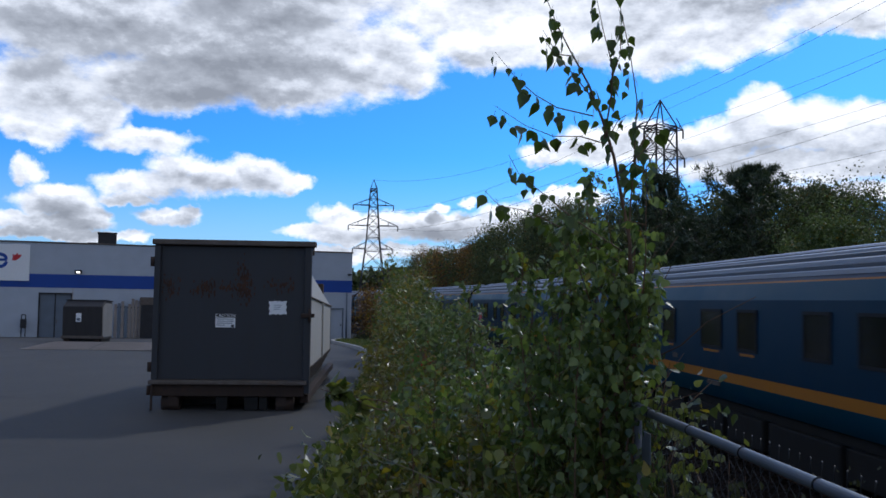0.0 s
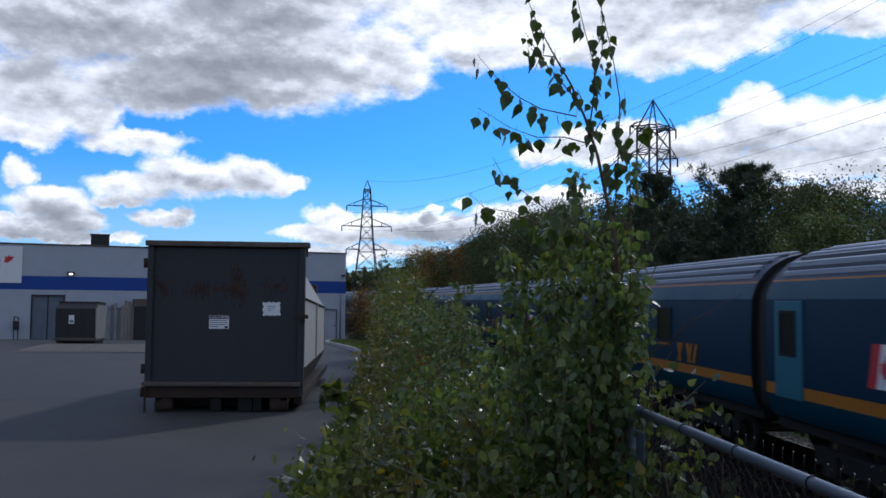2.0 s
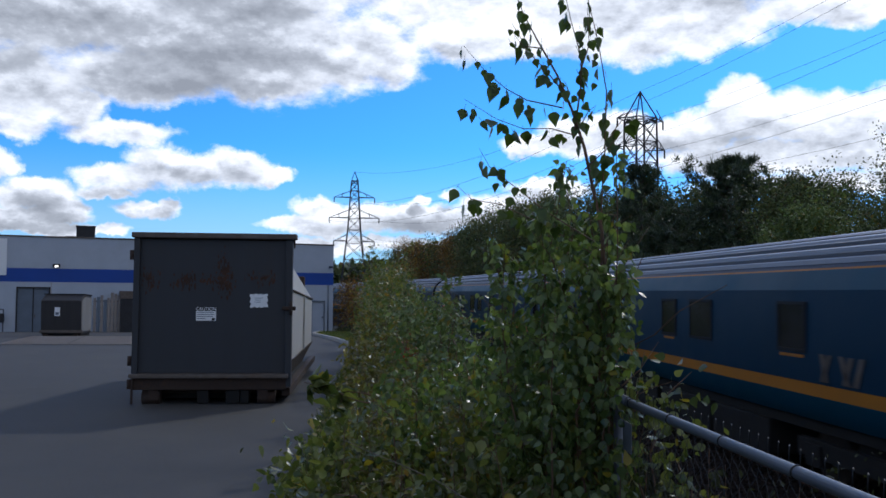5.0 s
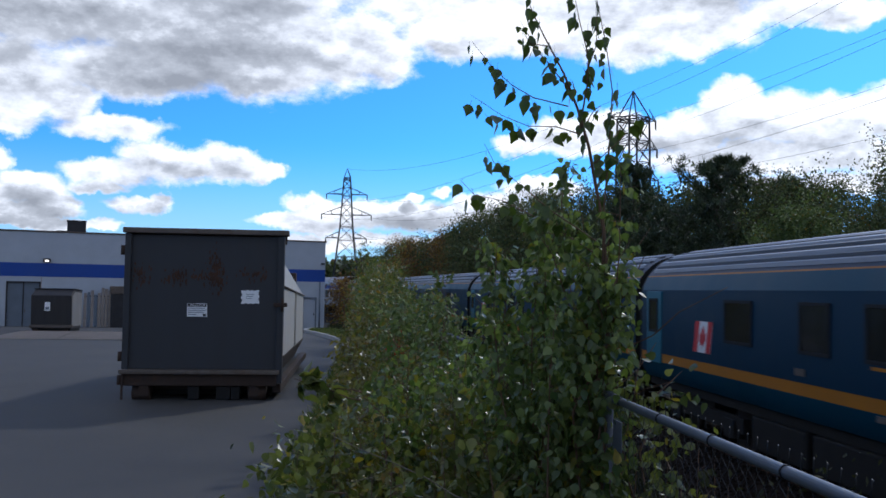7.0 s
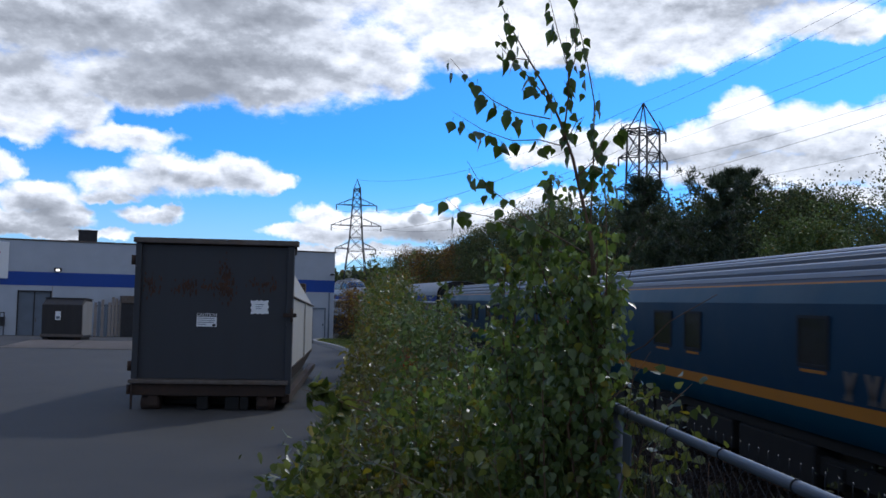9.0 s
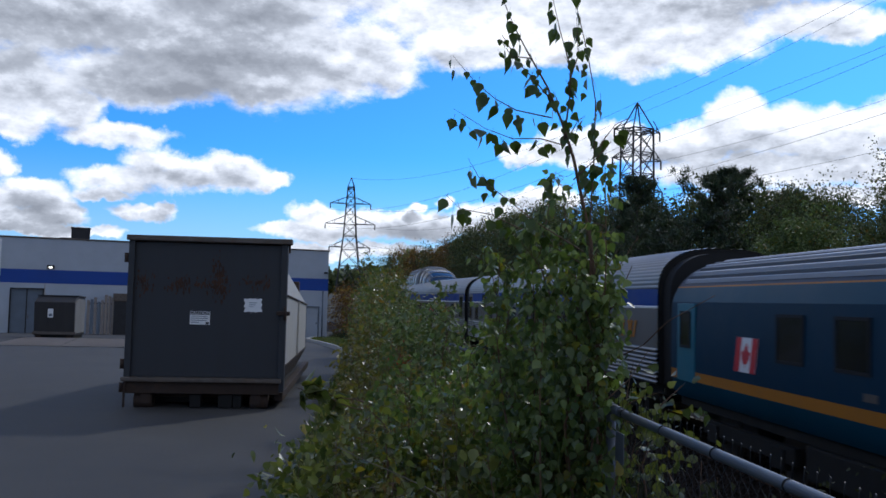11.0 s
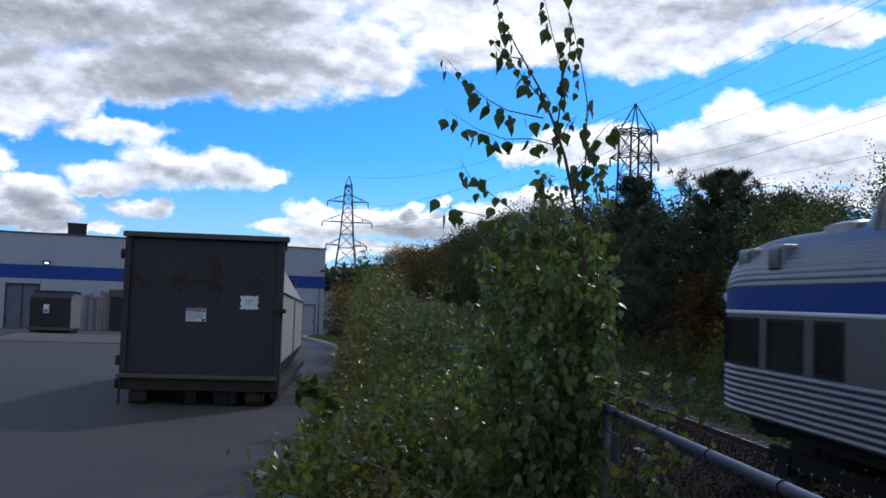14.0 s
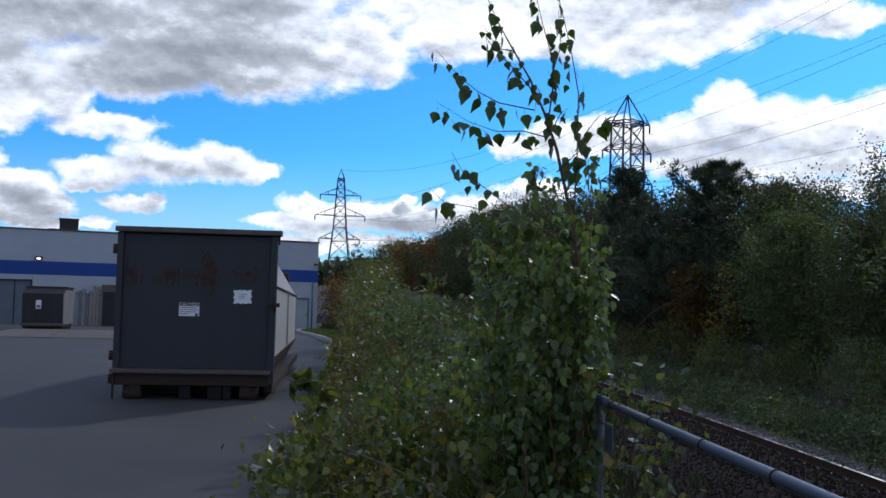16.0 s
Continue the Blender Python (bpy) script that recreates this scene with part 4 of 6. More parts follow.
def wires():
    ob = thing("power_lines", "slack overhead power lines between the towers", "power line")
    A = [(47.9 + dx, 130.0 * K, z) for dx, z in ((0, 37.4), (-4.6, 33.2), (4.6, 33.2), (-4.9, 27.3), (4.9, 27.3), (-5.2, 22.0), (5.2, 22.0))]
    near = [(70 + dx, 12.0 * K, z) for dx, z in ((0, 46.0), (-7, 41.0), (7, 41.0), (-8, 34.0), (8, 34.0), (-8.5, 27.0), (8.5, 27.0))]
    far = [(-3.7 + dx, 250.0 * K, z) for dx, z in ((0, 41.0), (-6, 30.5), (6, 30.5), (-8, 25), (8, 25), (-6.5, 19.0), (6.5, 19.0))]
    for P, Q, sag, r in ((A, near, 3.0, 0.022), (A, far, 5.0, 0.03)):
        for a, b in zip(P, Q):
            bm = bmesh.new()
            a, b = Vector(a), Vector(b)
            pts = [a.lerp(b, i / 24) - Vector((0, 0, 4 * sag * (i / 24) * (1 - i / 24))) for i in range(25)]
            sweep(bm, pts, r)
            part("wire", bm, CABLE, ob)


warehouse()
skip_bin()
pallet_screen()
container()
fence()
pylon(pose(-3.5, 250 * K, -2, 0, 0, 4), 43.1, 9.5, ((20.3, 6.6), (27.9, 8.1), (34.6, 6.6)), "tall grey lattice transmission tower far off")
pylon(pose(48.1, 130 * K, -1, 0, 0, 14), 38.4, 8.5, ((22.8, 5.2), (28.3, 4.9), (33.4, 4.6)), "dark lattice transmission tower rising above the trees", (0.5, 0.255, 0.235))
wires()


# ================= passenger train =================
# profiles run from the lower skirt up the camera's side and over to the far side; x across, z above the rail
SPEED, PASS_S = 17.44, 10.91
MARKS = [-0.4575, 0.86, 2.195, 3.507, 4.83, 6.16, 7.485, 8.796, 10.09, 11.39, 12.84, 14.25]


def up(z):
    """Heights of the coach bodies above the rail."""
    return (z - 2.615) * 0.866 + 2.787 if z > 0.5 else z


def ups(prof):
    return [(x, up(z)) for x, z in prof]


def strip(prof, y0, y1, steps=1, shape=None):
    """A skin along the coach over a run of profile points, both sides."""
    bm = bmesh.new()
    for s in (-1, 1):
        rows = []
        for j in range(steps + 1):
            y = y0 + (y1 - y0) * j / steps
            rows.append([bm.verts.new((s * -x * (shape(y)[0] if shape else 1), y, z * (shape(y)[1] if shape and z > 3.14 else 1))) for x, z in prof])
        for a, b in zip(rows, rows[1:]):
            for i in range(len(prof) - 1):
                f = bm.faces.new((a[i], a[i + 1], b[i + 1], b[i]))
                f.smooth = True
    return bm


def wheels(ob, y):
    bm = bmesh.new()
    for s in (-1, 1):
        box(bm, s * 1.05 - 0.06, s * 1.05 + 0.06, y - 1.75, y + 1.75, 0.42, 0.68)
        for d in (-1.25, 1.25):
            box(bm, s * 1.05 - 0.1, s * 1.05 + 0.1, y + d - 0.2, y + d + 0.2, 0.3, 0.62)
    box(bm, -1.0, 1.0, y - 0.3, y + 0.3, 0.45, 0.95)
    bog = part("bogie", bm, UNDER, ob)
    for d in (-1.25, 1.25):
        bm = bmesh.new()
        for s in (-1, 1):
            tube(bm, (s * 0.70, y + d, 0.455), (s * 0.82, y + d, 0.455), 0.455, n=24)
        tube(bm, (-0.7, y + d, 0.455), (0.7, y + d, 0.455), 0.08)
        part("wheelset", bm, WHEEL, bog)


def pane(ob, x, y, w, z0, z1, glass, rim=None, name="window"):
    """A window on the camera's side: a rim standing proud with a pane set in it."""
    r = bmesh.new()
    t = 0.05
    z0, z1 = up(z0), up(z1)
    for a, b, c, d in ((y - w / 2 - t, y + w / 2 + t, z0 - t, z0), (y - w / 2 - t, y + w / 2 + t, z1, z1 + t), (y - w / 2 - t, y - w / 2, z0, z1), (y + w / 2, y + w / 2 + t, z0, z1)):
        box(r, x - 0.022, x + 0.01, a, b, c, d)
    wd = part(name, r, rim or RUBBER, ob)
    part("pane", rbox(x - 0.010, x + 0.012, y - w / 2, y + w / 2, z0, z1, 0.003), glass, wd)
    return wd


def leaf_flag(ob, x, y, z, w=0.95, h=0.62):
    z, h = up(z), h * 0.866
    f = part("flag_panel", solid(box, x - 0.010, x - 0.002, y - w / 2, y + w / 2, z - h / 2, z + h / 2), WHITE_LINE, ob, "red and white flag panel")
    for s in (-1, 1):
        part("red_band", solid(box, x - 0.014, x - 0.010, *sorted((y + s * w / 2, y + s * w / 4)), z - h / 2, z + h / 2), RED, f)
    half = [(0, 0.5), (0.09, 0.32), (0.2, 0.38), (0.16, 0.1), (0.3, 0.22), (0.34, 0.12), (0.48, 0.1), (0.40, -0.06), (0.46, -0.12), (0.22, -0.3), (0.24, -0.38), (0.02, -0.34), (0.02, -0.5)]
    pts = half + [(-a, b) for a, b in half[::-1]]
    bm = bmesh.new()
    prism(bm, [(y + a * w * 0.44, z + b * h * 0.72) for a, b in pts[:-1]], "x", x - 0.014, x - 0.0101)
    part("red_leaf_shape", bm, RED, f)
    # the panel is drawn slanting
    for o in (f, *f.children):
        for v in o.data.vertices:
            v.co.y += (v.co.z - z) * 0.22


def slant_mark(ob, x, y, z, material):
    """Slanted bars where the coach carries its maker's or owner's mark."""
    bm = bmesh.new()
    z = up(z)
    for k, lean in ((0.0, 0.16), (0.26, 0.16), (0.5, -0.16), (0.78, 0.2), (0.98, -0.1)):
        a = y + 0.6 - k
        prism(bm, [(a, z + 0.19), (a - 0.13, z + 0.19), (a - 0.13 - lean, z - 0.19), (a - lean, z - 0.19)], "x", x - 0.012, x - 0.003)
    part("slanted_mark", bm, material, ob)


REN_LOW = ups([(1.22, 0.56), (1.31, 0.72), (1.355, 0.98)])
REN_STRIPE = ups([(1.357, 0.98), (1.362, 1.19)])
REN_SIDE = ups([(1.365, 1.19), (1.37, 1.6), (1.365, 2.2), (1.35, 2.71)])
REN_UP = ups([(1.348, 2.71), (1.31, 2.86), (1.24, 3.04)])
REN_PIN = ups([(1.241, 3.035), (1.215, 3.075)])
REN_ROOF = ups([(1.22, 3.07), (1.12, 3.22), (0.95, 3.40), (0.72, 3.54), (0.4, 3.645), (0.0, 3.68)])


def blue_coach(length, seed):
    """Teal and dark blue coach with a golden stripe and a ribbed grey roof; y = 0 is its rear end."""
    rnd = random.Random(seed)
    ob = thing("passenger_coach", "dark blue and teal passenger coach with a yellow stripe", "train car", group="coaches of the passing train")
    a, b = 0.38, length - 0.38
    part("lower_panel", strip(REN_LOW, a, b), TEAL, ob, "teal lower panel")
    part("stripe", strip(REN_STRIPE, a, b), YELLOW, ob, "golden yellow stripe")
    part("side_panel", strip(REN_SIDE, a, b), DEEP_BLUE, ob, "dark blue side")
    part("upper_panel", strip(REN_UP, a, b), TEAL, ob, "teal shoulder below the roof")
    part("gutter_line", strip(REN_PIN, a, b), YELLOW, ob)
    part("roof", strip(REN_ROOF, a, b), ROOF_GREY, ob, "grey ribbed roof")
    rp = REN_ROOF
    for k, (i, f, w) in enumerate(((0, 0.7, 0.035), (1, 0.25, 0.035), (1, 0.75, 0.04), (2, 0.4, 0.04), (2, 0.95, 0.045), (3, 0.5, 0.05), (4, 0.1, 0.05))):
        x, z = rp[i][0] + (rp[i + 1][0] - rp[i][0]) * f, rp[i][1] + (rp[i + 1][1] - rp[i][1]) * f
        bm = bmesh.new()
        for s in (-1, 1):
            prism(bm, [(s * (x + w), z - w * 0.9), (s * (x + w * 0.9), z + 0.035), (s * (x - w * 0.7), z + 0.045 + w * 0.3), (s * (x - w), z)], "y", a + 0.3, b - 0.3)
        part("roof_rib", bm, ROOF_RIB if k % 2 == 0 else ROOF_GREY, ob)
    # ends and the dark bellows between coaches
    for y, d in ((a, -1), (b, 1)):
        ring = [(-x, z) for x, z in REN_LOW + REN_SIDE + REN_UP + REN_ROOF]
        ring += [(-x, z) for x, z in ring[::-1][1:]]
        part("end_wall", solid(prism, ring, "y", *sorted((y, y - d * 0.02))), UNDER, ob)
        sm = [(x * 0.93, 1.0 + (z - 1.0) * 0.97) for x, z in ring]
        part("bellows", solid(prism, sm, "y", *sorted((y + d * 0.003, y + d * 0.37))), RUBBER, ob, "black rubber gangway bellows")
    part("floor_frame", rbox(-1.15, 1.15, a, b, 0.82, 1.15, 0.02), UNDER, ob)
    # boxes added to fill the shade below the floor with near-black
    y = 5.4
    while y < length - 6.5:
        w = rnd.uniform(1.3, 2.6)
        part("underfloor_box", rbox(-1.18, 1.1, y, y + w, rnd.uniform(0.2, 0.34), 0.815, 0.04), UNDER, ob)
        y += w + rnd.uniform(0.08, 0.3)
    for y in (3.2, length - 3.2):
        wheels(ob, y)
    # rear vestibule door, flag, windows, front mark
    x = -1.372
    d = part("vestibule_door", rbox(x - 0.012, x + 0.02, 0.75, 1.65, up(0.95), up(2.68), 0.01), DOOR_TEAL, ob, "lighter teal entrance door")
    pane(d, x - 0.012, 1.2, 0.42, 1.75, 2.45, GLASS_DARK)
    leaf_flag(ob, x, 3.85, 1.72, 0.78, 0.66)
    y, k = 5.3, seed % 2
    while y < length - 5.8:
        w = 0.72 if k % 3 else 0.95
        if rnd.random() < 0.85:
            pane(ob, x + 0.006, y, w, 1.72, 2.46, GLASS_DARK)
            if rnd.random() < 0.35:
                part("notice_strip", solid(box, x - 0.008, x - 0.003, y - w * 0.4, y + w * 0.4, up(1.58), up(1.63)), YELLOW, ob)
        y += 1.65 if k % 2 else 2.45
        k += 1
    pane(ob, x + 0.006, length - 4.6, 0.75, 1.72, 2.46, GLASS_DARK)
    part("notice_strip", solid(box, x - 0.008, x - 0.003, length - 4.95, length - 4.25, up(1.58), up(1.63)), YELLOW, ob)
    slant_mark(ob, x, length - 3.3, 1.46, YELLOW if seed % 3 else WORN_EDGE)
    part("service_plate", solid(box, x - 0.006, x + 0.002, 7.2, 7.5, up(1.3), up(1.42)), WORN_EDGE, ob)
    part("number_bars", solid(box, x - 0.004, x + 0.02, 9.2, 9.8, up(0.86), up(0.95)), WORN_EDGE, ob)
    return ob


def fluted(z0, z1, x, n, depth=0.03):
    """Horizontal flutes: rounded ridges up a side."""
    out = []
    for i in range(n):
        za, zb = z0 + (z1 - z0) * i / n, z0 + (z1 - z0) * (i + 1) / n
        s = zb - za
        out += [(x, za), (x + depth, za + s * 0.22), (x + depth * 1.15, za + s * 0.45), (x + depth, za + s * 0.66), (x, za + s * 0.8)]
    return out + [(x, z1)]


def arc_roof(n, x0=1.50, z0=3.02, z1=4.06, rib=0.022):
    """A barrel roof covered in fine ribs."""
    out = []
    for i in range(n * 3 + 1):
        q = i / (n * 3) * math.pi / 2
        k = rib if i % 3 == 1 else 0.0
        c, s = math.cos(q) ** 0.72, math.sin(q) ** 0.9
        out.append(((x0 + k) * c, z0 + (z1 - z0 + k) * s))
    out[-1] = (0.0, out[-1][1])
    return out


def steel_coach(length, dome):
    """Fluted stainless coach with a blue band; the last one has a glazed dome and a rounded tail."""
    ob = thing("dome_car" if dome else "stainless_coach",
               "fluted stainless dome car with rounded glazed tail" if dome else "fluted stainless passenger coach with a blue band",
               "train car", group="coaches of the passing train")
    a, b = (0.0, length - 0.38) if dome else (0.38, length - 0.38)

    def shape(y):
        if not dome or y > 2.0:
            return (1.0, 1.0)
        k = max(0.0, 1 - y / 2.0)
        return (math.sqrt(max(0.0, 1 - (k * 0.93) ** 3.0)), 1.0 - 0.085 * k ** 2.2)
    if dome:
        def skin(prof):
            # dense rings at the tail, then one long run
            bm = strip(prof, 0.0, 2.6, 14, shape)
            tmp = bpy.data.meshes.new("run")
            b2 = strip(prof, 2.6, b)
            b2.to_mesh(tmp)
            b2.free()
            bm.from_mesh(tmp)
            bpy.data.meshes.remove(tmp)
            return bm
    else:
        def skin(prof):
            return strip(prof, a, b)
    part("fluted_skirt", skin(ups(fluted(0.70, 1.58, 1.50, 8))), STAINLESS, ob, "horizontally fluted bright steel skirt")
    part("window_band", skin(ups([(1.50, 1.58), (1.505, 1.9), (1.505, 2.54)])), STAINLESS_DULL, ob, "plain dull steel window band")
    part("white_line", skin(ups([(1.508, 2.54), (1.518, 2.55), (1.518, 2.60), (1.508, 2.61)])), WHITE_LINE, ob)
    part("blue_band", skin(ups([(1.509, 2.61), (1.51, 2.8), (1.508, 3.03)])), COACH_BLUE, ob, "royal blue band under the roof")
    part("ribbed_roof", skin(ups(arc_roof(17))), STAINLESS, ob, "finely ribbed steel roof")
    ring = [(-1.45, 1.15), (-1.49, 2.9)] + [(-x * 0.985, up(z) * 0.995) for x, z in arc_roof(6, rib=0)]
    ring += [(-x, z) for x, z in ring[::-1][1:]]
    for y, d in (((b, 1),) if dome else ((a, -1), (b, 1))):
        part("end_wall", solid(prism, ring, "y", *sorted((y, y - d * 0.02))), UNDER, ob)
        part("bellows", solid(prism, [(x * 0.93, 1.1 + (z - 1.1) * 0.97) for x, z in ring], "y", *sorted((y + d * 0.003, y + d * 0.37))), RUBBER, ob, "black rubber gangway bellows")
    part("floor_frame", rbox(-1.3, 1.3, a + (1.6 if dome else 0), b, 0.9, 1.25, 0.02), UNDER, ob)
    # near-black boxes again stand for the shade under the coach
    for k in range(5):
        y = 5.8 + k * 2.7
        part("underfloor_box", rbox(-1.28, 1.2, y, y + 2.45, 0.24 + 0.07 * (k % 2), 0.895, 0.04), UNDER, ob)
    for y in (3.6, length - 3.6):
        wheels(ob, y)
    x = -1.508
    if not dome:
        d = part("vestibule_door", rbox(x - 0.012, x + 0.03, 0.55, 1.5, up(0.75), up(3.0), 0.01), STAINLESS_DULL, ob, "steel vestibule door with a tall window")
        pane(d, x - 0.012, 1.02, 0.5, 1.75, 2.8, GLASS_DARK)
        for y, w, z0, z1 in ((2.7, 0.55, 1.72, 2.34), (4.5, 0.62, 2.3, 2.92), (5.9, 0.95, 1.66, 2.36), (8.3, 1.3, 1.66, 2.36), (10.3, 1.3, 1.66, 2.36),
                             (12.3, 1.3, 1.66, 2.36), (14.2, 0.8, 1.66, 2.36), (16.0, 0.8, 1.66, 2.36), (17.4, 0.7, 1.72, 2.3), (19.3, 1.2, 1.66, 2.36), (21.1, 0.9, 1.66, 2.36)):
            pane(ob, x + 0.004, y, w, z0, z1, GLASS_GREEN if w > 0.9 else GLASS_DARK)
        slant_mark(ob, x, length - 2.2, 2.0, YELLOW)
        part("blank_panel", solid(box, x - 0.01, x, 20.0, 20.5, up(1.7), up(2.3)), WHITE_LINE, ob)
        part("skirt_panel", rbox(x - 0.042, x, 9.5, 12.0, up(0.95), up(1.3), 0.01), STAINLESS_DULL, ob)
        part("step_box", rbox(x - 0.05, x, 2.0, 2.5, up(1.05), up(1.35), 0.01), DARK_METAL, ob)
    else:
        d = part("vestibule_door", rbox(x - 0.012, x + 0.03, length - 1.5, length - 0.55, up(0.75), up(3.0), 0.01), STAINLESS_DULL, ob, "steel vestibule door with a tall window")
        pane(d, x - 0.012, length - 1.02, 0.5, 1.75, 2.8, GLASS_DARK)
        # tail windows, lounge windows
        for y, w, z0, z1 in ((0.75, 0.45, 1.68, 2.42), (1.75, 0.95, 1.66, 2.42), (3.1, 0.95, 1.66, 2.42), (4.3, 0.6, 1.66, 2.42), (9.3, 0.85, 1.72, 2.26), (10.6, 0.8, 1.66, 2.3),
                             (12.6, 1.5, 1.64, 2.36), (15.0, 1.5, 1.64, 2.36), (17.2, 1.1, 1.66, 2.36), (19.2, 0.9, 1.66, 2.36), (21.8, 0.7, 1.66, 2.36)):
            sx = shape(y)[0]
            turn = math.degrees(math.atan2(1.505 * (shape(y + 0.1)[0] - shape(y - 0.1)[0]), 0.2))
            wd = pane(ob, 0.0, 0.0, w, z0, z1, GLASS_GREEN if w > 1 else GLASS_DARK)
            wd.matrix_basis = pose(-1.503 * sx - 0.006, y, 0, 0, 0, turn)
        leaf_flag(ob, x, 16.1, 1.98)
        part("access_panel", rbox(x - 0.012, x, 7.4, 8.4, up(1.62), up(2.3), 0.006), STAINLESS_DULL, ob)
        part("awning", rbox(x - 0.10, x, 8.8, 9.8, up(2.42), up(2.5), 0.02), WHITE_LINE, ob, "small white hood over a window")
        part("skirt_panel", rbox(x - 0.042, x, 8.0, 11.0, up(0.95), up(1.22), 0.01), STAINLESS_DULL, ob)
        slant_mark(ob, x, 20.5, 2.0, YELLOW)
        # glazed dome
        y0, y1, hb, ht, hw = 3.9, 13.6, up(3.62), up(5.06), 1.12

        def dome_ring(y):
            f = min(1.0, max(0.0, (y - y0) / 1.5))
            g = min(1.0, max(0.0, (y1 - y) / 4.2))
            k = min(math.sin(f * math.pi / 2) ** 0.6, math.sin(g * math.pi / 2) ** 0.75)
            pts = []
            for i in range(9):
                q = i / 8 * math.pi / 2
                pts.append((hw * (0.8 + 0.2 * k) * math.cos(q) ** 0.55, hb + (ht - hb) * k * math.sin(q) ** 0.85))
            return pts
        ys = spaced((y0, y0 + 1.5, 8), (y0 + 1.5, y1 - 4.2, 4), (y1 - 4.2, y1, 12))
        bm = bmesh.new()
        for s in (-1, 1):
            rows = [[bm.verts.new((s * -px, y, pz)) for px, pz in dome_ring(y)] for y in ys]
            for ra, rb in zip(rows, rows[1:]):
                for i in range(8):
                    f = bm.faces.new((ra[i], ra[i + 1], rb[i + 1], rb[i]))
                    f.smooth = True
        dm = part("dome_glazing", bm, GLASS_DOME, ob, "curved dark glass dome")
        bm = bmesh.new()
        for s in (-1, 1):
            tube(bm, (s * -1.13, y0, hb), (s * -1.13, y1 - 0.6, hb + 0.02), 0.05)
            box(bm, *sorted((s * -1.16, s * -1.06)), y0 - 0.1, y1 - 2.0, 3.3, hb + 0.01)
        part("dome_sill", bm, STAINLESS, dm)
        for y in (y0 + 0.7, y0 + 1.5, y0 + 2.35, y0 + 3.2, y0 + 4.05, y0 + 4.9, y1 - 4.2, y1 - 3.0, y1 - 2.0, y1 - 1.1):
            bm = bmesh.new()
            rp = dome_ring(y)
            for s in (-1, 1):
                for (xa, za), (xb, zb) in zip(rp, rp[1:]):
                    tube(bm, (s * -xa, y, za), (s * -xb, y, zb), 0.12 if abs(y - y1 + 4.2) < 0.1 else 0.04, n=6, cap=False)
            part("dome_rib", bm, STAINLESS, dm)
        for s in (-1, 1):
            bm = bmesh.new()
            sweep(bm, [(s * -dome_ring(u)[5][0], u, dome_ring(u)[5][1] + 0.01) for u in spaced((y0 + 0.8, y1 - 1.1, 16))], 0.028, 6)
            part("dome_rail", bm, STAINLESS, dm)
        # fairing behind and before the dome, hatch windows near the tail, tail lamp hood
        part("roof_fairing", rbox(-0.95, 0.95, 3.0, 3.95, 3.55, 4.10, 0.2), STAINLESS, ob)
        for y in (1.5, 2.7):
            h = part("roof_hatch", rbox(-1.46 if y > 2 else -1.38, -1.05, y - 0.24, y + 0.24, 3.34, 3.78, 0.05), STAINLESS, ob, "small roof hatch with a dark glass front")
            part("hatch_glass", rbox(-1.49 if y > 2 else -1.41, -1.30, y - 0.18, y + 0.18, 3.40, 3.72, 0.02), GLASS_DARK, h)
        part("tail_hood", rbox(-0.95, 0.95, -0.35, 0.5, 2.90, 3.12, 0.1), WHITE_LINE, ob, "pale hood above the tail windows")
        part("tail_skirt", rbox(-0.5, 0.5, 0.05, 0.6, 0.6, 1.2, 0.05), UNDER, ob)
    return ob


def turn_about(ob, length):
    """Mirror a coach end for end, so that y = 0 is its leading end."""
    done = set()
    for o in ob.children_recursive:
        if o.matrix_basis != Matrix.Identity(4):
            x, y, z = o.matrix_basis.translation
            o.matrix_basis = pose(x, length - y, z, 0, 0, -math.degrees(o.matrix_basis.to_euler().z))
            off = 0.0
        elif o.parent is not ob and o.parent.get("turned"):
            off = 0.0
        else:
            off = length
        if off == 0.0:
            o["turned"] = 1
        if o.data.name not in done:
            done.add(o.data.name)
            bm = bmesh.new()
            bm.from_mesh(o.data)
            for v in bm.verts:
                v.co.y = off - v.co.y
            bmesh.ops.reverse_faces(bm, faces=bm.faces[:])
            bm.to_mesh(o.data)
            bm.free()
    for o in ob.children_recursive:
        if o.get("turned"):
            del o["turned"]


TRAIN = []      # coaches and the times at which their leading ends pass


def train():
    for i, (t0, t1) in enumerate(zip(MARKS, MARKS[1:])):
        length = SPEED * (t1 - t0)
        if i < 9:
            c = blue_coach(length, i + 11)
        else:
            c = steel_coach(length, i == 10)
        turn_about(c, length)
        TRAIN.append((c, t0))


train()


def motions():
    times = [0, 0.1, 0.2, 0.4] + [0.5 * i for i in range(2, 31)] + [15.5, 15.7, 15.8, 15.9, 16]
    for c, mark in TRAIN:
        rows = []
        for t in times:
            s = PASS_S + SPEED * (mark - t)
            (xa, ya, _), (xb, yb, _) = on_track(s + 3.5), on_track(s + 19.5)
            turn = math.atan2(xa - xb, yb - ya)
            rows.append((t, pose(xa + 3.5 * math.sin(turn), ya - 3.5 * math.cos(turn), RAIL_Z, 0, 0, math.degrees(turn))))
        walk(c, rows)
    for ob, rows in SWAY:
        walk(ob, rows)


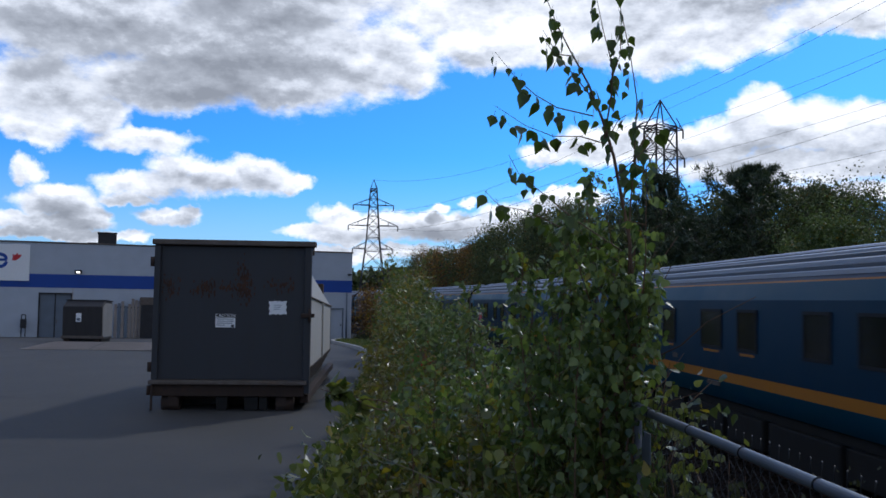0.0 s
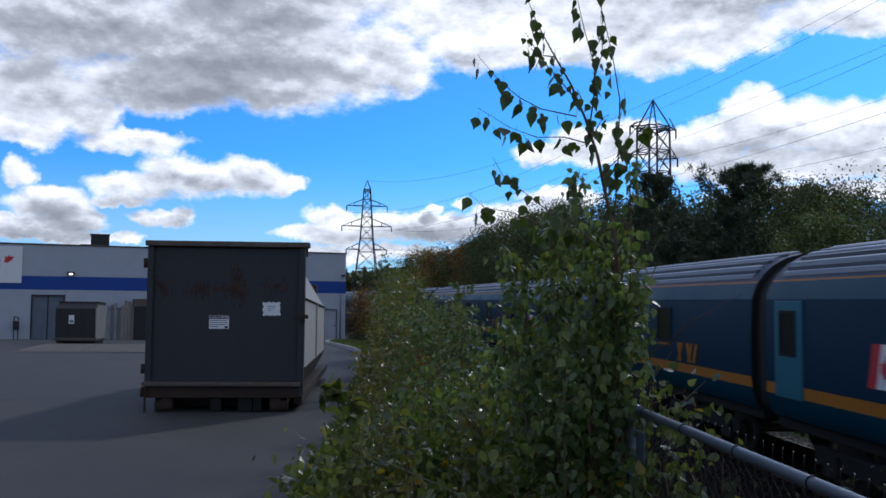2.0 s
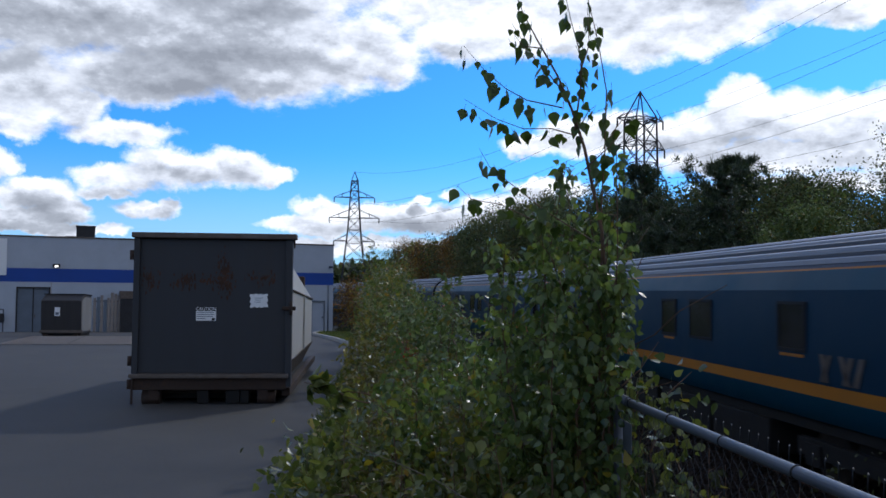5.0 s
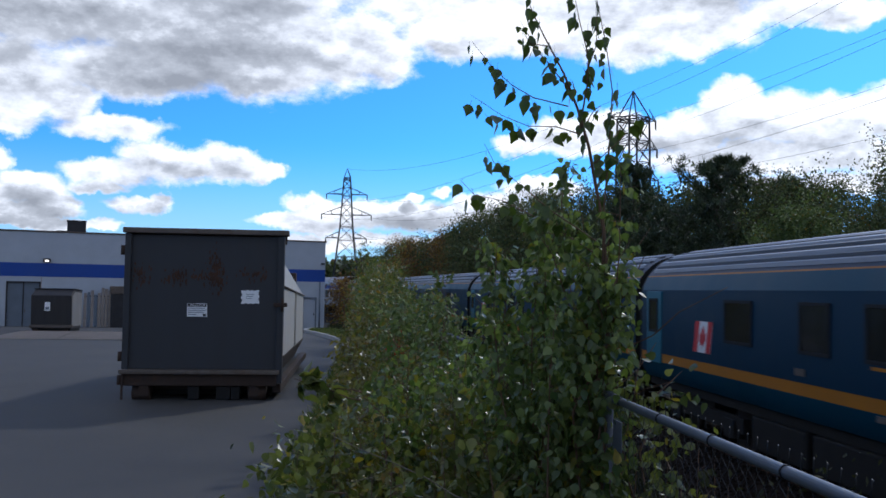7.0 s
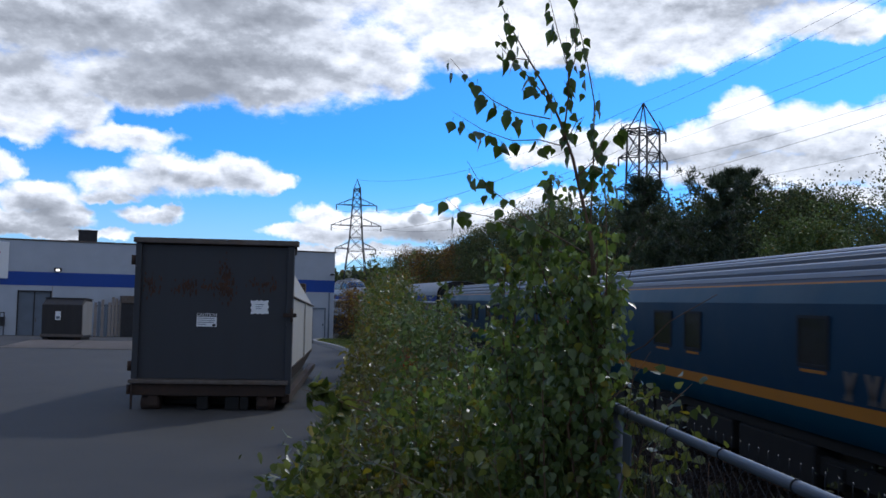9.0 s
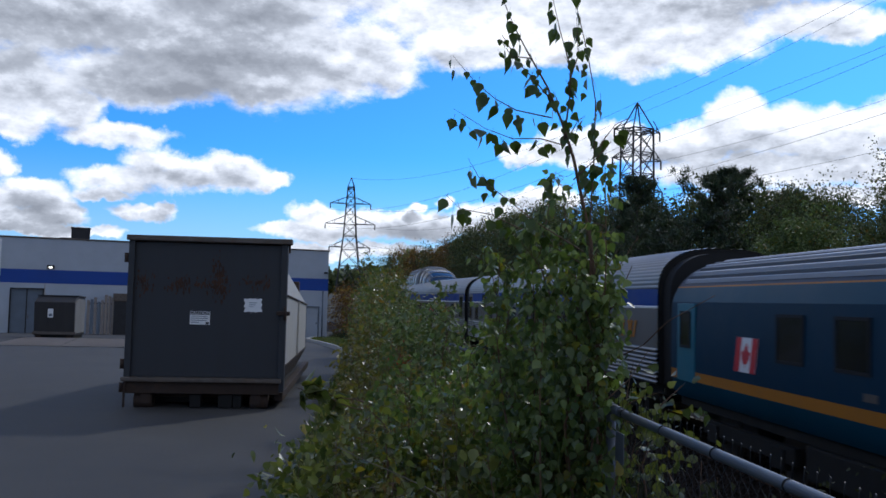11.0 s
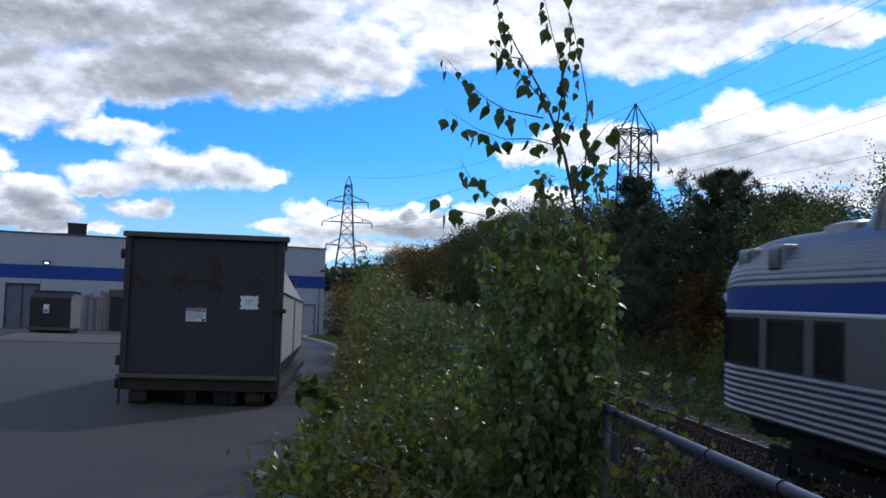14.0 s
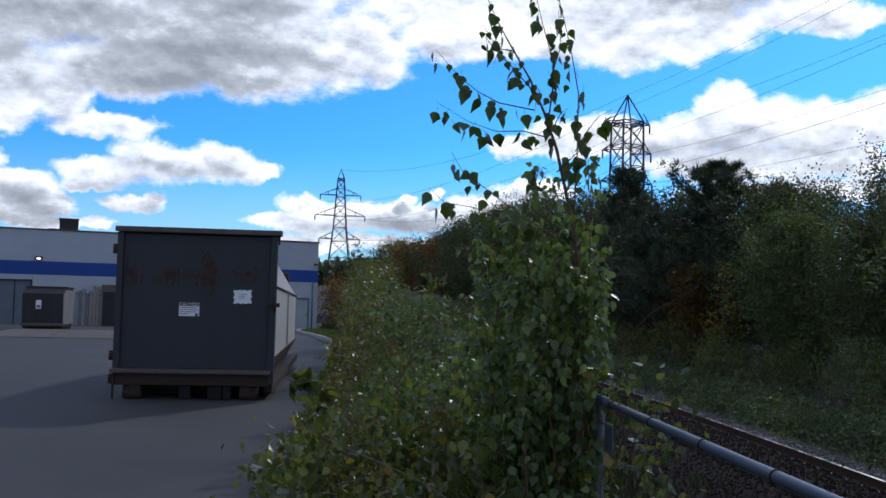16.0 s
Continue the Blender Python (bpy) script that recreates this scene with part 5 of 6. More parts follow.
# ================= foliage =================
SWAY = []
HEART = np.array([(0, 0, 0), (0.32, 0.12, 0.05), (0.42, 0.42, 0.06), (0.2, 0.78, 0.02), (0, 1.1, -0.06), (-0.2, 0.78, 0.02), (-0.42, 0.42, 0.06), (-0.32, 0.12, 0.05), (0, 0.45, -0.03)])
HEART_F = np.array([(8, 0, 1), (8, 1, 2), (8, 2, 3), (8, 3, 4), (8, 4, 5), (8, 5, 6), (8, 6, 7), (8, 7, 0)])
OVAL = np.array([(0, 0, 0), (0.26, 0.45, 0.05), (0, 1, -0.05), (-0.26, 0.45, 0.05)])
OVAL_F = np.array([(0, 1, 2), (0, 2, 3)])
BLADE = np.array([(-0.03, 0, 0), (0.03, 0, 0), (0.02, 0.6, 0.05), (0, 1, 0.16)])
BLADE_F = np.array([(0, 1, 2), (0, 2, 3)])
NEEDLE = np.array([(-0.05, 0, 0), (0.05, 0, 0), (0.0, 1, 0.0)])
NEEDLE_F = np.array([(0, 1, 2)])


def unit(a):
    return a / np.maximum(1e-9, np.linalg.norm(a, axis=-1, keepdims=True))


def scatter(name, pos, way, size, shape, faces, material, rs, width=1.0):
    """Leaves at the places given, each pointing along its way, rolled at random."""
    n = len(pos)
    y = unit(way)
    ref = rs.normal(size=(n, 3))
    x = unit(np.cross(y, ref))
    z = np.cross(x, y)
    s = np.asarray(size).reshape(-1, 1, 1) * np.ones((n, 1, 1))
    b = shape[None] * s
    v = pos[:, None] + b[..., 0:1] * width * x[:, None] + b[..., 1:2] * y[:, None] + b[..., 2:3] * z[:, None]
    f = faces[None] + len(shape) * np.arange(n)[:, None, None]
    return np_mesh(name, v.reshape(-1, 3), f.reshape(-1, faces.shape[1]), material)


def twig_bm(bm, pts, r0, r1, n=6):
    for i, (a, b) in enumerate(zip(pts, pts[1:])):
        k0, k1 = i / (len(pts) - 1), (i + 1) / (len(pts) - 1)
        tube(bm, a, b, r0 + (r1 - r0) * k0, r0 + (r1 - r0) * k1, n=n, cap=False)


def bent(a, b, k, rnd, bow=0.06):
    """A crooked line from a to b in k steps."""
    a, b = Vector(a), Vector(b)
    d = (b - a).length
    out = [a]
    for i in range(1, k):
        out.append(a.lerp(b, i / k) + Vector((rnd.gauss(0, bow), rnd.gauss(0, bow), rnd.gauss(0, bow * 0.4))) * d * 0.5)
    return out + [b]


def bush(name, label, category, m, blobs, leaf, size, count, material, seed, stems=8, shape=None, group="", stem_mat=None, clump=14):
    """A shrub or low mass: stems fanning from the ground into uneven blobs (x, y, z, rx, ry, rz), leaves in clumps within."""
    rs, rnd = np.random.RandomState(seed), random.Random(seed)
    ob = thing(name, label, category, m, group=group)
    bm = bmesh.new()
    vol = np.array([b[3] * b[4] * b[5] for b in blobs]) ** 0.67
    pick = rs.choice(len(blobs), stems, p=vol / vol.sum())
    for i in pick:
        bx, by, bz, rx, ry, rz = blobs[i]
        tip = Vector((bx + rnd.uniform(-0.8, 0.8) * rx, by + rnd.uniform(-0.8, 0.8) * ry, bz + rnd.uniform(-0.1, 0.95) * rz))
        foot = Vector((bx + (tip.x - bx) * 0.4, by + (tip.y - by) * 0.4, -0.05))
        pts = bent(foot, tip, 5, rnd, 0.05)
        L = (tip - foot).length
        twig_bm(bm, pts, 0.006 + 0.006 * L, 0.002, 5)
        for p in pts[2:]:
            q = p + Vector((rnd.gauss(0, 1), rnd.gauss(0, 1), abs(rnd.gauss(0, 1)))).normalized() * L * 0.12
            twig_bm(bm, [p, q], 0.004, 0.0015, 4)
    tagged(part("stemwork", bm, stem_mat or TWIG, ob), kind="stuff")
    nc = max(1, count // clump)
    pick = rs.choice(len(blobs), nc, p=vol / vol.sum())
    B = np.array(blobs)[pick]
    d = unit(rs.normal(size=(nc, 3)))
    r = rs.uniform(0.25, 1.0, (nc, 1)) ** 0.45
    wob = 1 + 0.22 * np.sin(d[:, :1] * 5 + d[:, 1:2] * 7 + seed)
    c = B[:, :3] + d * r * wob * B[:, 3:]
    c[:, 2] = np.maximum(c[:, 2], 0.03)
    out = unit(c - (B[:, :3] - np.array([0, 0, 0.3])))
    pos = np.repeat(c, clump, 0) + rs.normal(size=(nc * clump, 3)) * size * 1.7
    way = np.repeat(out, clump, 0) * 0.4 + rs.normal(size=(nc * clump, 3)) * 0.85 - np.array([0, 0, 0.35])
    sh, fc = shape or (OVAL, OVAL_F)
    s = size * rs.uniform(0.4, 1.3, nc * clump)
    tagged(part("leaves", scatter("leaves", pos, way, s, sh, fc, material, rs), None, ob), kind="stuff")
    return ob


def tree(label, m, h, spread, material, seed, count=5000, size=0.16, low=0.15, group="trees beyond the track", lean=0.0, name="tree", airy=1.0):
    """Trunk, forking limbs and a ragged crown of leaf clumps round the limbs' ends."""
    rs, rnd = np.random.RandomState(seed), random.Random(seed)
    ob = thing(name, label, "tree", m, group=group)
    bm = bmesh.new()
    trunk = bent((0, 0, -0.3), (lean, 0, h * 0.93), 8, rnd, 0.03)
    twig_bm(bm, trunk, 0.012 * h + 0.03, 0.02, 8)
    tips = []
    k = 22
    for i in range(k):
        z = low + (0.96 - low) * i / k
        j = z / 0.93 * 8
        p = trunk[min(7, int(j))].lerp(trunk[min(8, int(j) + 1)], j - int(j))
        prof = math.sin(min(1.0, (z - low * 0.3) / 0.62) * math.pi / 2) if z < 0.6 else math.cos((z - 0.6) / 0.45 * math.pi / 2) ** 0.7
        L = spread * max(0.18, prof) * rnd.uniform(0.6, 1.12)
        az = i * 2.4 + rnd.uniform(-0.5, 0.5)
        tip = p + Vector((math.cos(az) * L, math.sin(az) * L, L * rnd.uniform(0.15, 0.75)))
        pts = bent(p, tip, 4, rnd, 0.07)
        twig_bm(bm, pts, 0.004 * h * max(0.3, 1 - z) + 0.012, 0.008, 5)
        tips += [(pts[2], L), (pts[3], L), (tip, L)]
        for _ in range(2):
            q = pts[rnd.choice((2, 3))] + Vector((rnd.gauss(0, 1), rnd.gauss(0, 1), rnd.gauss(0.4, 0.6))).normalized() * L * 0.45
            twig_bm(bm, [pts[2], q], 0.012, 0.005, 4)
            tips.append((q, L))
    tips.append((trunk[-1], spread * 0.3))
    part("trunk", bm, BARK, ob)
    clump = 16
    nc = count // clump
    T = np.array([(*t, L) for t, L in tips])
    idx = rs.randint(0, len(T), nc)
    c = T[idx, :3] + rs.normal(size=(nc, 3)) * (T[idx, 3:] * 0.20 + 0.12) * airy
    pos = np.repeat(c, clump, 0) + rs.normal(size=(nc * clump, 3)) * size * 1.5
    way = rs.normal(size=(nc * clump, 3)) - np.array([0, 0, 0.4])
    part("crown", scatter("crown", pos, way, size * rs.uniform(0.6, 1.2, nc * clump), OVAL, OVAL_F, material, rs, 1.25), None, ob)
    return ob


def pine(label, m, h, spread, seed, count=9000, group="trees beyond the track"):
    """White pine: level whorled limbs with tufts of long needles."""
    rs, rnd = np.random.RandomState(seed), random.Random(seed)
    ob = thing("pine_tree", label, "tree", m, group=group)
    bm = bmesh.new()
    trunk = bent((0, 0, -0.3), (0, 0, h), 7, rnd, 0.012)
    twig_bm(bm, trunk, 0.014 * h + 0.03, 0.025, 8)
    tips = []
    for i in range(19):
        z = 0.16 + 0.82 * i / 18
        L0 = spread * (1.0 - max(0.0, z - 0.30) / 0.72) * rnd.uniform(0.6, 1.2) + 0.2
        for kk in range(4):
            az = i * 1.1 + kk * 1.571 + rnd.uniform(-0.4, 0.4)
            L = L0 * rnd.uniform(0.35, 1.2)
            p = Vector((0, 0, z * h))
            rise = rnd.uniform(0.1, 0.4) + 0.5 * z
            tip = p + Vector((math.cos(az) * L, math.sin(az) * L, L * rise))
            pts = bent(p, tip, 4, rnd, 0.05)
            twig_bm(bm, pts, 0.035, 0.01, 5)
            for f in np.linspace(0.45, 1.0, 5):
                q = p.lerp(tip, f)
                tips.append(tuple(q))
                for _ in range(2):
                    e = q + Vector((math.cos(az) + rnd.gauss(0, 0.8), math.sin(az) + rnd.gauss(0, 0.8), rnd.uniform(0.2, 1.3))).normalized() * min(0.75, L * 0.3)
                    twig_bm(bm, [q, e], 0.012, 0.006, 3)
                    tips.append(tuple(e))
    for k in range(4):
        tips.append((0, 0, h - 0.12 * k))
    part("trunk", bm, BARK, ob)
    # tufts: needles fanning up and out from each twig's end
    T = np.array(tips)
    idx = rs.randint(0, len(T), count)
    pos = T[idx] + rs.normal(size=(count, 3)) * 0.08
    way = unit(rs.normal(size=(count, 3))) + np.array([0, 0, 0.75])
    part("needles", scatter("needles", pos, way, 0.32 * rs.uniform(0.6, 1.2, count), NEEDLE, NEEDLE_F, L_PINE, rs, 1.6), None, ob)
    return ob


def shoots(ob, feet, heights, leaf, per, material, seed, lean=(0, 0), reach=0.2, part_name="leaves", shape=None, droop=0.9, low=0.15):
    """Upright shoots with side twigs and leaves, added to a thing in its own space: an airy, feathery growth."""
    rs, rnd = np.random.RandomState(seed), random.Random(seed)
    bm = bmesh.new()
    pos, way = [], []
    for (fx, fy), h in zip(feet, heights):
        tip = Vector((fx + rnd.gauss(lean[0], 0.05) * h, fy + rnd.gauss(lean[1], 0.07) * h, h))
        pts = bent((fx, fy, -0.05), tip, 6, rnd, 0.035)
        twig_bm(bm, pts, 0.003 + 0.003 * h, 0.0012, 5)
        k = max(4, int(per / 6))
        for j in range(k):
            u = low + (1 - low) * rnd.random() ** 0.8
            f = u * 6
            a = pts[min(5, int(f))].lerp(pts[min(6, int(f) + 1)], f - int(f))
            az = rnd.uniform(0, math.tau)
            L = reach * (1.15 - 0.75 * u) * rnd.uniform(0.4, 1.15)
            b = a + Vector((math.cos(az) * L, math.sin(az) * L, L * rnd.uniform(0.1, 0.9)))
            twig_bm(bm, [a, b], 0.0018, 0.0008, 3)
            for q in range(6):
                c = a.lerp(b, 0.3 + 0.7 * q / 5) + Vector((rnd.gauss(0, 0.012), rnd.gauss(0, 0.012), rnd.gauss(-0.01, 0.015)))
                pos.append(c[:])
                way.append((math.cos(az) * 0.5 + rnd.gauss(0, 0.5), math.sin(az) * 0.5 + rnd.gauss(0, 0.5), -droop + rnd.gauss(0, 0.45)))
    tagged(part("stemwork", bm, TWIG, ob), kind="stuff")
    sh, fc = shape or (HEART, HEART_F)
    pos, way = np.array(pos), np.array(way)
    tagged(part(part_name, scatter(part_name, pos, way, leaf * rs.uniform(0.55, 1.25, len(pos)), sh, fc, material, rs), None, ob), kind="stuff")


# ---- woods beyond the track ----
def woods():
    rnd = random.Random(21)
    # (x, y, height, spread, kind)
    front = [(15.5, 13, 4.8, 2.2, "g"), (15.6, 17.5, 4.7, 1.9, "g"), (16.4, 21.5, 5.2, 1.9, "w"), (15.8, 25.5, 5.7, 1.8, "g"), (17.2, 29, 7.0, 2.1, "w"),
             (15.2, 32, 3.9, 1.2, "a"), (15.0, 38.5, 3.6, 1.0, "a"), (18.0, 35, 5.4, 2.0, "w"), (17.0, 40, 5.6, 2.0, "w"), (17.5, 46, 6.6, 2.2, "w"), (16.0, 53, 8.0, 2.8, "w"),
             (16.5, 62, 9.0, 3.0, "w"), (15.5, 72, 10.0, 3.2, "w"), (16.5, 86, 11.5, 3.6, "w"), (15.5, 100, 10.6, 3.6, "w"), (15.5, 112, 11.0, 3.6, "w"), (15.5, 128, 10.4, 3.6, "a")]
    back = [(21, 22, 7.6, 2.8, "w"), (21.5, 28, 7.4, 2.4, "w"), (21.5, 33, 7.0, 2.6, "w"), (21.5, 40, 7.6, 3.0, "w"), (22, 48, 8.8, 3.2, "w"), (22, 58, 9.6, 3.4, "w"),
            (23, 70, 10.6, 3.6, "w"), (22, 84, 12.0, 4.0, "w"), (24, 100, 13.0, 4.4, "w"), (23, 122, 14.0, 4.8, "w")]
    mats = {"g": L_GREEN, "w": L_WOOD, "a": L_AUTUMN, "y": L_YELLOW}
    lab = {"g": "leafy pale green tree at the wood's edge", "w": "dark leafy tree in the woods beyond the track", "a": "rust-coloured autumn tree beyond the track"}
    for i, (x, y, h, s, k) in enumerate(front + back):
        near = y < 45
        tree(lab[k], pose(x, y * K, ground_z(x, y * K), 0, 0, rnd.uniform(0, 360)), h, s, mats[k], 100 + i, count=30000 if near else 14000, size=0.115 if near else 0.24, low=0.08)
    pine("dark white pine standing above the woods", pose(16.2, 37.5, ground_z(16.2, 37.5)), 8.7, 4.4, 7, 28000)
    pine("dark pine in front of the lattice tower", pose(16.0, 49.5, ground_z(16.0, 49.5)), 9.8, 4.0, 8, 24000)
    pine("low dark pine among the leafy trees", pose(14.9, 41.5, ground_z(14.9, 41.5)), 7.0, 3.4, 9, 22000)
    pine("dark pine behind the leafy trees", pose(19.6, 38.6, ground_z(19.6, 38.6)), 7.6, 3.2, 10, 20000)
    tree("small bright yellow sapling at the wood's edge", pose(14.2, 32.1, ground_z(14.2, 32.1)), 4.4, 0.7, L_YELLOW, 61, 700, 0.12)
    # understorey
    rs = np.random.RandomState(2)
    for i in range(34):
        y = 14 + i * 3.0 + rnd.uniform(-0.8, 0.8)
        x = 13.4 + rnd.uniform(-0.6, 0.7) - bend(y) * 0.5
        w = rnd.uniform(0.9, 1.5)
        hh = rnd.uniform(0.7, 1.9)
        bush("shrub", "dense dark green shrub along the far side of the track", "shrub", pose(x, y, ground_z(x, y)),
             [(0, 0, hh * 0.5, w, w * 1.1, hh * 0.6), (0.5, 0.6, hh * 0.8, w * 0.6, w * 0.7, hh * 0.5)], None, 0.10 if y < 40 else 0.16, 2600 if y < 40 else 1300,
             L_SHRUB if i % 3 else L_GREEN, 300 + i, stems=8, group="shrubs along the track")
    n = 44000
    yy = 11 + rs.rand(n) ** 1.3 * 66
    xx = TRACK_X + 1.75 + rs.rand(n) ** 0.8 * 4.4
    xx -= np.array([bend(v) for v in yy])
    hh = rs.rand(n) * (0.15 + 0.55 * np.clip((np.sin(yy * 1.3) + np.sin(yy * 0.47 + xx) + 1.2) / 3, 0.1, 1)) * np.clip((xx - TRACK_X - 1.6 + np.array([bend(v) for v in yy])) / 1.0, 0.2, 1)
    tagged(new("track_weeds", scatter("track_weeds", np.stack([xx, yy, ground_zs(xx, yy) + hh], -1), rs.normal(size=(n, 3)) + np.array([0, 0, 0.3]), 0.095 * rs.uniform(0.6, 1.3, n), OVAL, OVAL_F, L_TRACKSIDE, rs, 1.0)),
           "low green weeds along the far edge of the ballast", "weeds", kind="stuff")
    # a lush low band of weeds between ballast and woods
    for i in range(30):
        y = 12.5 + i * 1.35 + rnd.uniform(-0.5, 0.5)
        x = rnd.uniform(11.0, 12.3) - bend(y)
        w, hh = rnd.uniform(0.6, 1.0), rnd.uniform(0.35, 0.8)
        bush("weed_clump", "leafy grey-green weeds on the far side of the track", "weeds", pose(x, y, ground_z(x, y)),
             [(0, 0, hh * 0.5, w, w * 1.2, hh * 0.55), (0.4, 0.5, hh * 0.7, w * 0.7, w * 0.7, hh * 0.5)], None, 0.11, 1500,
             L_TRACKSIDE, 350 + i, stems=6, group="weeds along the track")
    # dark wall of far woods closing the distance
    # every crown of its own height and girth
    m, per = 330, 340
    cy = 22 + rs.rand(m) ** 1.3 * 400
    cx = np.where(cy < 50, 23, 19) + rs.rand(m) ** 1.4 * 14 + np.maximum(0, cy - 46) * 0.02
    ch = (4.8 + np.clip((cy - 46) * 0.045, 0, 4.4)) * rs.uniform(0.62, 1.2, m)
    cr = ch * rs.uniform(0.22, 0.36, m)
    cz = ground_zs(cx, cy)
    u = rs.rand(m, per) ** 0.75
    prof = np.sqrt(np.clip(1.02 - u ** 2.2, 0.02, 1)) * rs.uniform(0.45, 1.1, (m, per))
    q = rs.uniform(0, 2 * np.pi, (m, per))
    lump = 1 + 0.25 * np.sin(3 * q + 9 * u + cy[:, None])
    pos = np.stack([cx[:, None] + cr[:, None] * prof * lump * np.cos(q), cy[:, None] + cr[:, None] * prof * lump * np.sin(q), cz[:, None] + ch[:, None] * u], -1).reshape(-1, 3)
    size = np.repeat(np.clip(cy * 0.0055, 0.2, 0.75), per) * rs.uniform(0.6, 1.3, m * per)
    tagged(new("far_woods", scatter("far_woods", pos, rs.normal(size=(m * per, 3)), size, OVAL, OVAL_F, L_WOOD, rs, 1.4)),
           "mass of dark woods running along the track", "woods", kind="stuff")


def ground_zs(x, y):
    return np.array([ground_z(a, b) for a, b in zip(x, y)])


def distance():
    # autumn trees where the line bends out of sight, and a wooded hill on the horizon
    rnd = random.Random(12)
    for i, (x, y, h, s, k) in enumerate([(15.5, 150, 9.8, 3.8, L_WOOD), (14.5, 175, 10.2, 4.0, L_AUTUMN), (14.5, 205, 11.5, 4.6, L_GREEN), (19, 160, 11, 4, L_WOOD), (14.0, 240, 14, 5.5, L_AUTUMN),
                                         (15.0, 275, 15, 6, L_WOOD), (12, 310, 13, 6, L_WOOD), (4, 345, 11, 6, L_WOOD)]):
        tree("distant autumn tree beside the track", pose(x, y * K, ground_z(x, y * K), 0, 0, rnd.uniform(0, 360)), h, s, k, 500 + i, 7000, 0.42, low=0.05, group="distant trees")
    rs = np.random.RandomState(6)
    n = 26000
    x = rs.uniform(-700, 500, n)
    y = 1030 + rs.rand(n) * 120
    z = rs.rand(n) * (36 + 6 * np.sin(x * 0.006) + 3 * np.sin(x * 0.021))
    tagged(new("wooded_hill", scatter("wooded_hill", np.stack([x, y, z], -1), rs.normal(size=(n, 3)), rs.uniform(6, 11, n), OVAL, OVAL_F, L_WOOD, rs, 1.6)),
           "dark wooded hill on the horizon", "hill", kind="stuff")


woods()
distance()


# ---- growth along the fence ----
HEARTS = (HEART, HEART_F)


